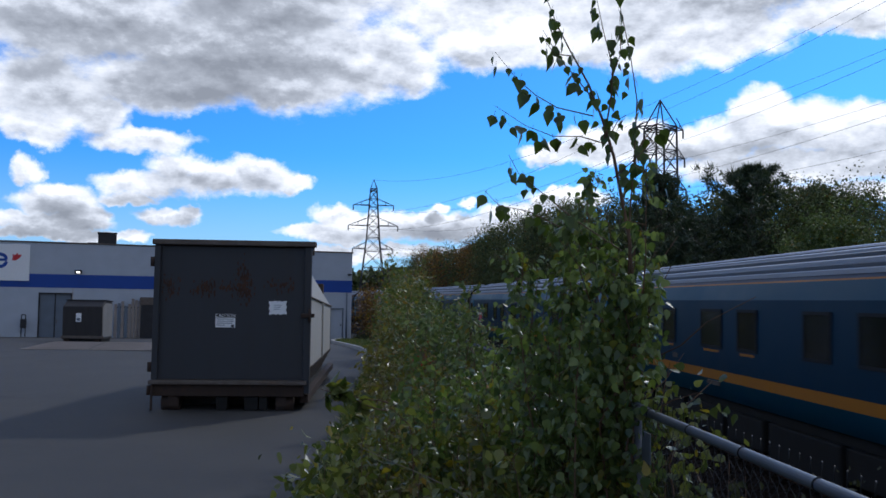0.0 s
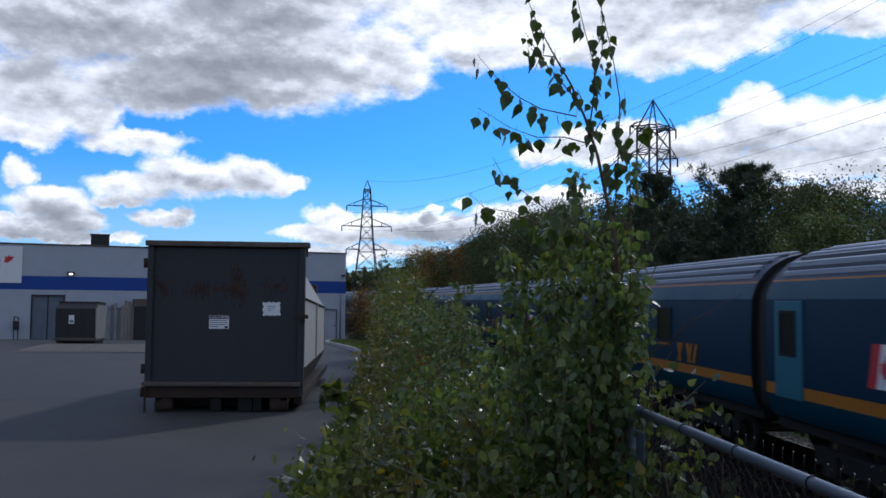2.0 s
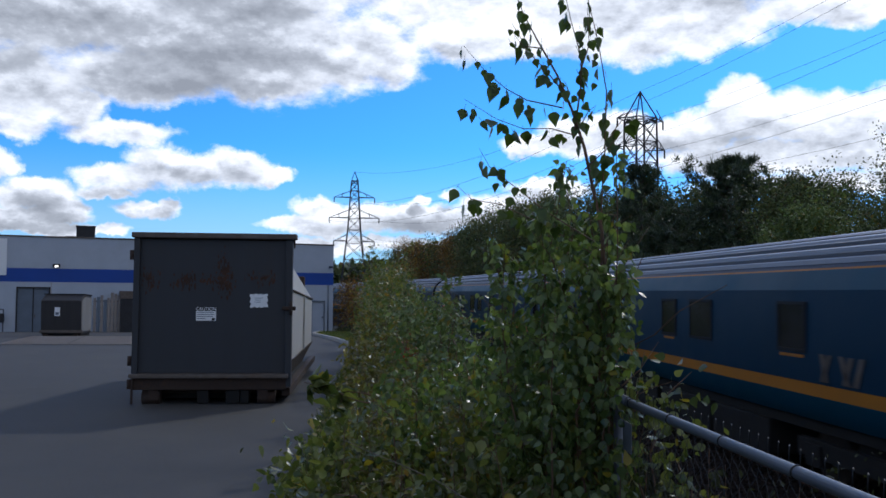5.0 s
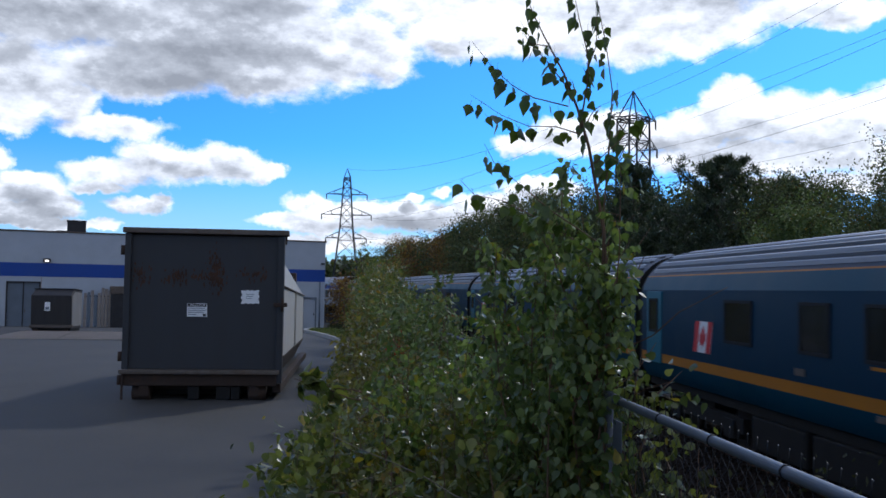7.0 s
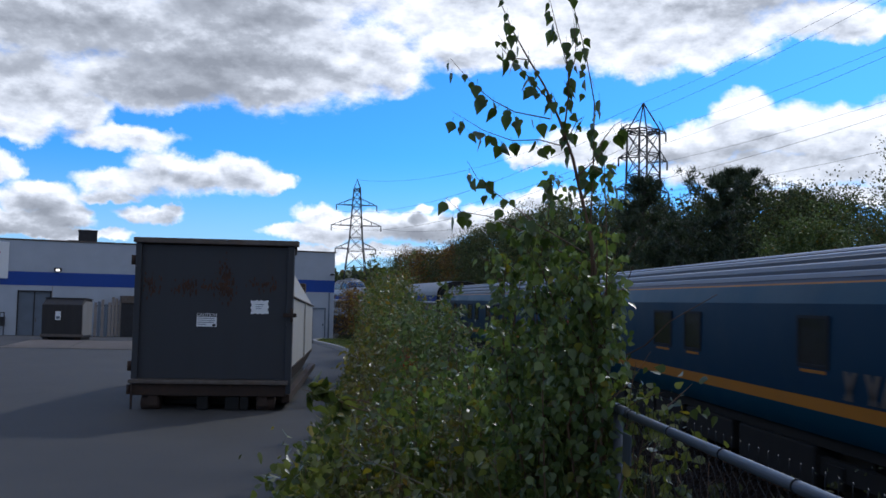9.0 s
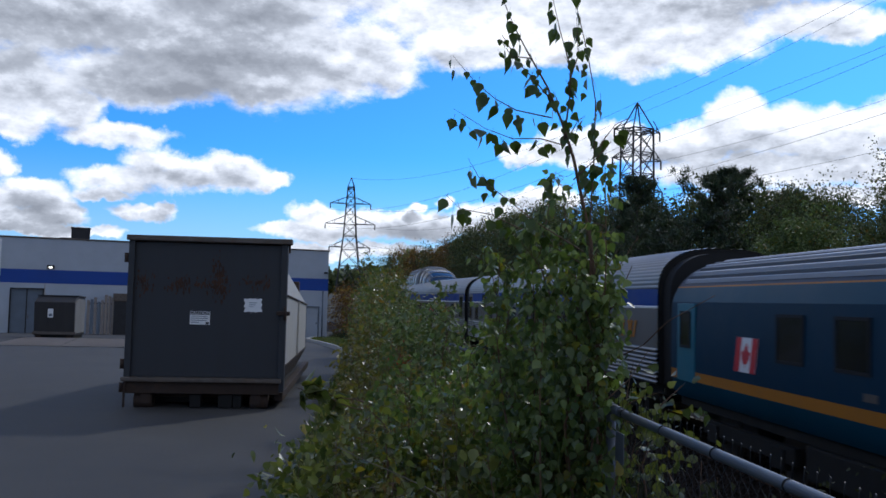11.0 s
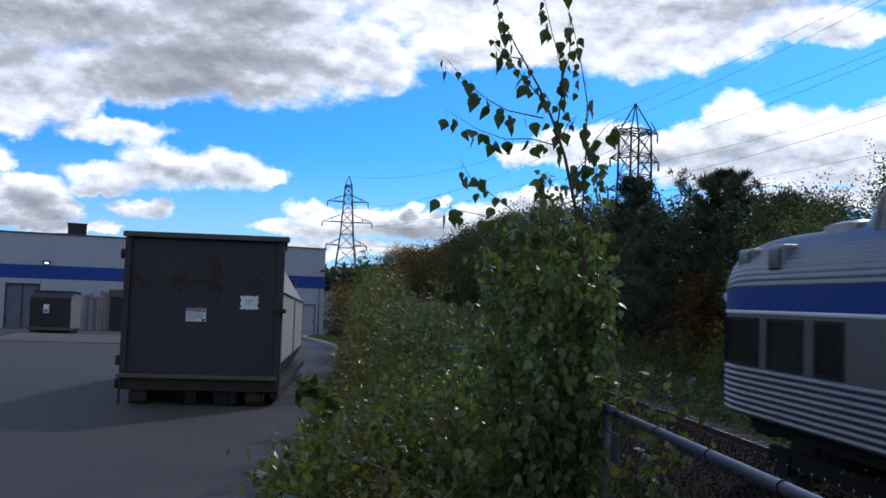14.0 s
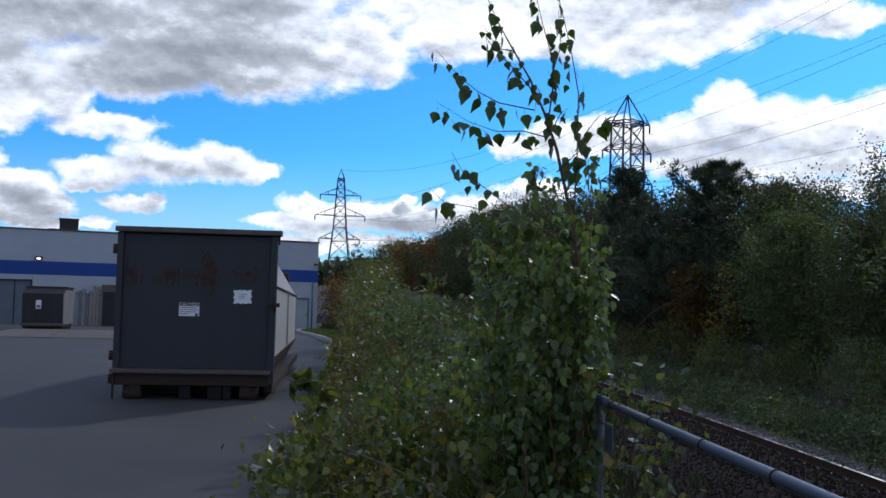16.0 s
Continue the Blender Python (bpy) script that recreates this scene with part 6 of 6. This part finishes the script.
def verge():
    """Shrubs, vines and weeds that fill the strip between the lot and the fence."""
    near = [  # x, y, blobs round that foot, leaf size, leaves, material, shape, label
        (0.30, 3.4, [(0, 0, 0.50, 0.60, 0.55, 0.50), (0.42, -0.15, 0.62, 0.32, 0.4, 0.5), (-0.1, 0.5, 0.62, 0.5, 0.6, 0.55)], 0.046, 4300, L_VINE, HEARTS, "tangle of broad-leaved vines over the fence foot"),
        (-0.18, 3.9, [(0, 0, 0.36, 0.36, 0.6, 0.42), (0.05, 0.5, 0.5, 0.36, 0.5, 0.45)], 0.058, 1500, L_VINE, HEARTS, "low broad-leaved weeds at the asphalt's edge"),
        (0.36, 5.0, [(0, 0, 0.52, 0.55, 0.7, 0.5), (0.2, 0.5, 0.6, 0.5, 0.7, 0.5)], 0.045, 5000, L_SHRUB, None, "thick green shrub at the fence"),
        (0.86, 4.1, [(0, 0, 0.75, 0.26, 0.32, 0.65), (-0.06, 0.5, 0.7, 0.28, 0.35, 0.6)], 0.04, 1900, L_POPLAR, HEARTS, "young leafy poplar clump at the fence"),
        (0.62, 5.6, [(0, 0, 0.6, 0.45, 0.5, 0.6), (0.25, 0.6, 0.65, 0.4, 0.5, 0.65)], 0.043, 3600, L_POPLAR, None, "young leafy poplar clump at the fence"),
        (0.98, 2.55, [(0, 0, 0.55, 0.16, 0.5, 0.52), (0.18, 0.7, 0.9, 0.2, 0.35, 0.55), (0.1, 0.4, 0.8, 0.16, 0.3, 0.5)], 0.042, 1700, L_VINE, HEARTS, "vines climbing the fence"),
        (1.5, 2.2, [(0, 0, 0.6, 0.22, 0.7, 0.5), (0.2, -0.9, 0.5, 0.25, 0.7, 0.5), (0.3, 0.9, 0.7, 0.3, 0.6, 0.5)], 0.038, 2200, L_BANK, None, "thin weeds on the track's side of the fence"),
        (0.22, 6.6, [(0, 0, 0.42, 0.5, 0.8, 0.50), (0.1, 0.7, 0.55, 0.5, 0.8, 0.50)], 0.05, 5500, L_DRY, None, "browning weeds beside the asphalt"),
        (0.70, 8.4, [(0, 0, 0.7, 0.55, 1.0, 0.75), (0.2, 0.6, 0.85, 0.45, 0.8, 0.7)], 0.055, 8000, L_GREEN, None, "bright green shrub along the fence"),
        (0.38, 9.4, [(0, 0, 0.45, 0.5, 1.0, 0.5), (0.1, 0.6, 0.6, 0.4, 0.9, 0.55)], 0.05, 5000, L_SHRUB, None, "yellowish weeds beside the asphalt"),
        (0.55, 13.0, [(0, 0, 0.7, 0.6, 1.6, 0.8), (0.3, 0.5, 0.85, 0.5, 1.2, 0.7)], 0.07, 8000, L_GREEN, None, "green willow-like shrub along the fence"),
        (0.4, 17.0, [(0, 0, 0.9, 0.55, 1.8, 1.1), (0.3, 1.0, 1.3, 0.5, 1.4, 0.9)], 0.075, 7500, L_SHRUB, None, "brownish tall shrub along the fence"),
        (0.8, 22.5, [(0, 0, 1.0, 0.65, 2.2, 1.3), (0.2, 1.0, 1.6, 0.5, 1.6, 1.0)], 0.09, 7500, L_DRY, None, "tall yellow-brown shrub along the fence"),
        (1.2, 26.0, [(0, 0, 0.7, 0.9, 2.2, 0.9), (0.3, 1.0, 1.0, 0.8, 1.8, 0.8)], 0.10, 6000, L_SHRUB, None, "tall shrub on the bank above the track"),
        (0.95, 30.0, [(0, 0, 1.2, 0.8, 2.8, 1.5), (0.4, 1.0, 1.9, 0.7, 2.0, 1.2)], 0.11, 6500, L_DRY, None, "tall yellow-brown shrub near the warehouse"),
        (1.2, 38.0, [(0, 0, 1.1, 1.0, 3.0, 1.4), (0.2, 1.0, 1.8, 0.8, 2.2, 1.2)], 0.13, 5600, L_SHRUB, None, "tall shrub near the warehouse corner"),
        (0.8, 48.0, [(0, 0, 1.4, 1.2, 3.6, 1.8), (0.3, 1.0, 2.6, 1.0, 2.6, 1.3)], 0.16, 5200, L_SHRUB, None, "tall shrub near the warehouse corner"),
        (-0.9, 59.0, [(0, 0, 1.8, 1.1, 2.5, 1.9), (0.3, 1.0, 2.8, 1.0, 2.0, 1.1)], 0.2, 3600, L_AUTUMN, None, "rust-red autumn shrub behind the warehouse"),
]
    for i, (x, y, bl, s, c, m, sh, lab) in enumerate(near):
        bush("shrub", lab, "shrub", pose(x, y * K, ground_z(x, y * K)), bl, None, s, c, m, 700 + i, stems=12 if i < 10 else 18, shape=sh, group="growth along the fence")
    # airy shoots standing up out of the mass
    rnd = random.Random(77)

    def clump(label, n, x0, x1, y0, y1, h0, h1, leaf, per, m, seed, slope=0.0, **k):
        ob = thing("young_shoots", label, "shrub", pose(0, 0, 0), group="growth along the fence")
        feet = [(rnd.uniform(x0, x1), rnd.uniform(y0, y1)) for _ in range(n)]
        tall = [rnd.uniform(h0, h1) for _ in feet]
        if slope:
            tall = [h - slope * (x1 - fx) / (x1 - x0) for h, (fx, _) in zip(tall, feet)]
        shoots(ob, feet, tall, leaf, per, m, seed, **k)
    clump("poplar shoots with pale green leaves at the fence", 17, 0.70, 1.03, 3.5, 4.2, 1.75, 2.34, 0.036, 240, L_POPLAR, 801, slope=0.55, lean=(-0.02, 0.03))
    clump("shorter poplar shoots leaning over the weeds", 18, 0.30, 0.95, 4.2, 5.6, 1.3, 1.75, 0.039, 230, L_POPLAR, 802, slope=0.45, lean=(-0.04, 0.0))
    clump("broad-leaved vine shoots over the fence foot", 26, -0.15, 0.95, 3.1, 4.6, 0.85, 1.22, 0.05, 100, L_VINE, 803, slope=0.25, reach=0.26)
    clump("leafy weeds at the asphalt's edge", 22, -0.32, 0.1, 3.6, 5.6, 0.35, 0.85, 0.056, 55, L_VINE, 804, lean=(-0.06, 0), reach=0.2)
    clump("browning weed stalks among the vines", 44, -0.15, 0.62, 3.2, 5.2, 0.75, 1.26, 0.036, 110, L_DRY, 812, slope=0.2, reach=0.16, shape=(OVAL, OVAL_F), droop=0.2)
    clump("yellowing weeds below the top rail", 26, 1.02, 1.5, 1.6, 3.4, 0.65, 1.08, 0.04, 70, L_DRY, 813, reach=0.14, shape=(OVAL, OVAL_F), droop=0.2)
    clump("vines twisting over the top rail", 8, 0.92, 1.06, 3.3, 4.1, 1.1, 1.55, 0.034, 120, L_VINE, 805, reach=0.1)
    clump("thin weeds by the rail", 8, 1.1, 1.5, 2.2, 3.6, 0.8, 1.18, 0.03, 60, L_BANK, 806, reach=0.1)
    clump("tall willow-like shoots along the fence", 22, 0.35, 1.2, 8.0, 12.0, 1.1, 1.9, 0.075, 150, L_GREEN, 807, reach=0.3, shape=(OVAL, OVAL_F), droop=0.5)
    clump("yellowing tall weeds along the fence", 26, -0.1, 0.5, 8.0, 20.0, 0.8, 1.9, 0.07, 130, L_DRY, 808, reach=0.25, shape=(OVAL, OVAL_F), droop=0.3)
    clump("tall brownish shrub shoots along the lot", 26, 0.15, 1.0, 20.0, 36.0, 1.6, 3.0, 0.12, 170, L_SHRUB, 809, reach=0.5, shape=(OVAL, OVAL_F), droop=0.3)
    # a leafy branch reaching out over the asphalt
    br = thing("vine_branch", "leafy vine branch reaching out over the asphalt", "branch", pose(-0.02, 4.0, 1.16) @ pose(0, 0, 0, 0, -78, 0))
    shoots(br, [(0, 0), (0.03, 0.05)], [0.26, 0.2], 0.062, 30, L_VINE, 811, reach=0.09, low=0.3)
    # a thin tall sapling in front of the far tower
    tree("thin sparse sapling by the warehouse corner", pose(0.25, 50.5, lot_z(50.5)), 5.0, 0.6, L_SHRUB, 77, 900, 0.13, group="growth along the fence")
    # a spot of scarlet leaves in the weeds
    bush("red_weed", "single scarlet-leaved weed among the green", "weed", pose(0.42, 8.5, 0), [(0, 0, 1.06, 0.035, 0.04, 0.035)], None, 0.03, 90, L_RED, 91, stems=3, clump=6)
    # a bare fallen cane lying over the leaves
    rnd = random.Random(4)
    bm = bmesh.new()
    twig_bm(bm, bent((-0.08, 3.8, 1.02), (0.72, 2.7, 0.84), 7, rnd, 0.02), 0.0018, 0.0035, 6)
    twig_bm(bm, [(0.2, 3.41, 0.955), (0.0, 3.33, 0.93)], 0.0025, 0.0015, 5)
    thing("dead_cane", "bare grey dead cane lying across the leaves", "branch", bm=bm, material=STRAW)
    # short grass behind the kerb and a fringe along the asphalt
    rs = np.random.RandomState(9)
    n = 16000
    y = 26.4 + rs.rand(n) * 33
    e = np.array([edge_x(v) for v in y])
    x = e + 0.2 + rs.rand(n) * (1.6 + (y - 26) * 0.09)
    z = np.array([lot_z(v) for v in y])
    tagged(new("grass", scatter("grass", np.stack([x, y, z], -1), rs.normal(size=(n, 3)) * 0.4 + np.array([0, 0, 1.0]), 0.16 * rs.uniform(0.5, 1.3, n), BLADE, BLADE_F, L_GRASS, rs, 2.2)),
           "short green grass behind the kerb", "grass", kind="stuff")
    n = 9000
    y = 3.0 + rs.rand(n) ** 1.4 * 20
    x = np.array([edge_x(v) for v in y]) + rs.normal(size=n) * 0.07 + 0.08
    tagged(new("grass_fringe", scatter("fringe", np.stack([x, y, np.array([lot_z(v) for v in y])], -1), rs.normal(size=(n, 3)) * 0.5 + np.array([-0.1, 0, 1.0]), 0.17 * rs.uniform(0.4, 1.3, n), BLADE, BLADE_F, L_GRASS, rs, 1.6)),
           "ragged grass along the asphalt's edge", "grass", kind="stuff")
    # bank grass, in the weed colour darkened for the shade there
    n = 36000
    y = 1.0 + rs.rand(n) ** 1.7 * 60
    x = 1.1 + rs.rand(n) * 4.4
    x -= np.array([bend(v) for v in y])
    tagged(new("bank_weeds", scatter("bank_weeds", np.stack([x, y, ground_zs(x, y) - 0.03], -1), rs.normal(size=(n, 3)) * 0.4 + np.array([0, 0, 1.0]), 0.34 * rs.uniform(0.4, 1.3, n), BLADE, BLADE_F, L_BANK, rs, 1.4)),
           "tall dry grass on the bank between fence and track", "grass", kind="stuff")


verge()


# ---- the sapling through the fence ----
def sapling():
    """A young poplar: two leaders, side branches with hanging heart-shaped leaves, a thick leafy lower part."""
    rs, rnd = np.random.RandomState(14), random.Random(14)
    ob = thing("poplar_sapling", "young poplar sapling by the fence, upper heart-shaped leaves coloured dark as if backlit", "tree", pose(0.95, 3.0 * K, 0))
    limbs = {
        "main": [(0.03, 0.05, -0.05), (0.05, 0.03, 0.9), (0.03, 0.01, 1.6), (0.0, 0, 1.91), (-0.07, 0, 2.24), (-0.12, 0, 2.39), (-0.18, 0, 2.53), (-0.26, 0.02, 2.68), (-0.31, 0.03, 2.78), (-0.37, 0.04, 2.93)],
        "second": [(0.0, 0.0, 1.75), (0.0, 0, 2.01), (0.02, 0.02, 2.23), (0.03, 0.03, 2.48), (0.0, 0.04, 2.68), (-0.04, 0.05, 2.86), (-0.06, 0.05, 2.95)],
        "middle": [(-0.11, 0.0, 2.31), (-0.09, -0.02, 2.48), (-0.09, -0.03, 2.6), (-0.13, -0.03, 2.74), (-0.17, -0.04, 2.9)],
    }
    side = [[(-0.16, 0, 2.40), (-0.31, -0.03, 2.42), (-0.40, -0.05, 2.46), (-0.48, -0.06, 2.52), (-0.57, -0.07, 2.62)],
            [(-0.11, 0, 2.29), (-0.20, 0.03, 2.32), (-0.31, 0.05, 2.32), (-0.42, 0.06, 2.36), (-0.55, 0.07, 2.44)],
            [(-0.03, 0, 1.86), (-0.23, -0.05, 1.97), (-0.36, -0.08, 2.06), (-0.47, -0.1, 2.14), (-0.51, -0.1, 2.21)],
            [(-0.01, 0.02, 1.80), (-0.21, 0.04, 1.92), (-0.40, 0.06, 2.01), (-0.52, 0.07, 2.03), (-0.58, 0.08, 2.09)],
            [(-0.16, 0, 2.47), (-0.25, -0.03, 2.56), (-0.33, -0.05, 2.63), (-0.38, -0.06, 2.69)],
            [(0.02, 0, 2.25), (0.07, 0.03, 2.33), (0.12, 0.05, 2.39), (0.18, 0.05, 2.42)],
            [(-0.09, 0, 2.54), (-0.06, -0.04, 2.65), (-0.07, -0.05, 2.80)],
            [(-0.10, 0, 2.30), (-0.04, 0.05, 2.40), (0.0, 0.08, 2.43)],
            [(-0.07, 0, 2.15), (0.02, -0.05, 2.24), (0.07, -0.06, 2.30)],
            [(-0.24, 0, 2.64), (-0.30, 0.05, 2.66), (-0.36, 0.06, 2.76)]]
    for name, pts in limbs.items():
        bm = bmesh.new()
        twig_bm(bm, [Vector(p) for p in pts], 0.011 if name == "main" else 0.0042, 0.001, 8)
        part("stem", bm, TWIG, ob)
    for pts in side:
        bm = bmesh.new()
        twig_bm(bm, [Vector(p) for p in pts], 0.003, 0.0008, 5)
        part("branch", bm, TWIG, ob)

    # a few leaf shapes, shared: blade hanging from a thin stalk
    shapes = []
    for k in range(7):
        bm = bmesh.new()
        fold, curl = rnd.uniform(0.1, 0.5), rnd.uniform(-0.25, 0.45)
        half = [(0.0, 0.0), (0.22, -0.05), (0.40, 0.10), (0.45, 0.28), (0.33, 0.52), (0.16, 0.78), (0.0, 1.08)]
        def put(x, y):
            return bm.verts.new((x, abs(x) * fold + curl * y * y * 0.5, -0.55 - y))
        mid = [put(0, v) for _, v in half]
        for s in (-1, 1):
            rim = [mid[0]] + [put(s * u * rnd.uniform(0.9, 1.1), v) for u, v in half[1:-1]] + [mid[-1]]
            for a in range(len(half) - 1):
                q = [mid[a], mid[a + 1], rim[a + 1], rim[a]]
                q = list(dict.fromkeys(q))
                if len(q) > 2:
                    f = bm.faces.new(q if s > 0 else q[::-1])
                    f.smooth = True
        tube(bm, (0, 0, 0), (0, 0.02, -0.56), 0.016, 0.012, 4, False)
        me = mesh_of("leaf", bm, L_POPLAR_BACKLIT)
        shapes.append(me)

    def hang(p, size):
        m = Matrix.Translation(p) @ Euler((rnd.gauss(0, 0.33), rnd.gauss(0.1, 0.38), rnd.uniform(0, 6.28))).to_matrix().to_4x4() @ Matrix.Diagonal((size * rnd.uniform(0.85, 1.1), size, size * rnd.uniform(0.9, 1.15), 1))
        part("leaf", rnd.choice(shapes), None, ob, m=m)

    for pts in side + [limbs["main"][4:], limbs["second"][1:], limbs["middle"]]:
        pts = [Vector(p) for p in pts]
        total = sum((b - a).length for a, b in zip(pts, pts[1:]))
        d = 0.04
        while d < total + 0.005:
            k, left = 0, d
            while k < len(pts) - 2 and left > (pts[k + 1] - pts[k]).length:
                left -= (pts[k + 1] - pts[k]).length
                k += 1
            p = pts[k].lerp(pts[k + 1], min(1.0, left / (pts[k + 1] - pts[k]).length))
            hang(p + Vector((rnd.gauss(0, 0.012), rnd.gauss(0, 0.03), rnd.gauss(0, 0.008))), rnd.uniform(0.030, 0.058))
            d += rnd.uniform(0.018, 0.038)
    # lower part, thick with leaves
    blobs = np.array([(-0.06, 0.0, 1.25, 0.20, 0.28, 0.58), (-0.10, 0.05, 1.62, 0.17, 0.25, 0.30), (-0.02, 0.1, 0.9, 0.19, 0.3, 0.55), (-0.24, 0.1, 0.95, 0.2, 0.3, 0.45), (0.06, 0.0, 1.66, 0.10, 0.16, 0.32)])
    vol = (blobs[:, 3] * blobs[:, 4] * blobs[:, 5]) ** 0.67
    n = 1900
    B = blobs[rs.choice(len(blobs), n, p=vol / vol.sum())]
    d = unit(rs.normal(size=(n, 3)))
    pos = B[:, :3] + d * (rs.uniform(0.2, 1.0, (n, 1)) ** 0.5) * B[:, 3:] * (1 + 0.2 * np.sin(9 * d[:, 2:3] + 5 * d[:, :1]))
    way = rs.normal(size=(n, 3)) * 0.55 + np.array([0, 0, -1.0])
    tagged(part("lower_leaves", scatter("lower_leaves", pos, way, 0.038 * rs.uniform(0.6, 1.25, n), HEART, HEART_F, L_POPLAR, rs), None, ob, "dense green lower leaves"), kind="stuff")
    feet = [(rnd.uniform(-0.22, 0.07), rnd.uniform(-0.12, 0.2)) for _ in range(13)]
    shoots(ob, feet, [rnd.uniform(1.6, 2.25) + 1.8 * min(0, fx + 0.08) for fx, _ in feet], 0.037, 240, L_POPLAR, 71, lean=(-0.02, 0.0), reach=0.15, part_name="shoot_leaves", low=0.3)
    bm = bmesh.new()
    for _ in range(34):
        a = Vector((rnd.gauss(0.03, 0.03), rnd.gauss(0.02, 0.03), rnd.uniform(0.7, 1.7)))
        twig_bm(bm, bent(a, a + Vector((rnd.gauss(0, 0.16), rnd.gauss(0, 0.16), rnd.uniform(0.1, 0.35))), 3, rnd, 0.05), 0.004, 0.0015, 4)
    tagged(part("twigwork", bm, TWIG, ob), kind="stuff")
    # the wind: the whole sapling leans and comes back about its foot
    lean = SWAY_DEG
    SWAY.append((ob, [(t, pose(0.95, 3.0 * K, 0, 0, a, 0)) for t, a in lean]))
    return ob


SWAY_DEG = [(0, 0.99), (0.5, 0.67), (1, -0.56), (1.5, -1.03), (2, 0.02), (2.5, 1.76), (3, 0.17), (3.5, 0.48), (4, 1.36), (4.8, 0.2), (5.7, -0.3),
            (6.5, 0.75), (7, 1.18), (7.5, 1.54), (8, 1.47), (8.5, -0.83), (9, -1.54), (9.8, -0.3), (10.6, -0.6), (11.5, -1.56), (12, -2.41), (12.5, -2.25),
            (13, -0.74), (13.5, -1.51), (14, -1.49), (14.5, 0), (15, 2.51), (15.5, 0.61), (16, -1.58)]
sapling()

motions()
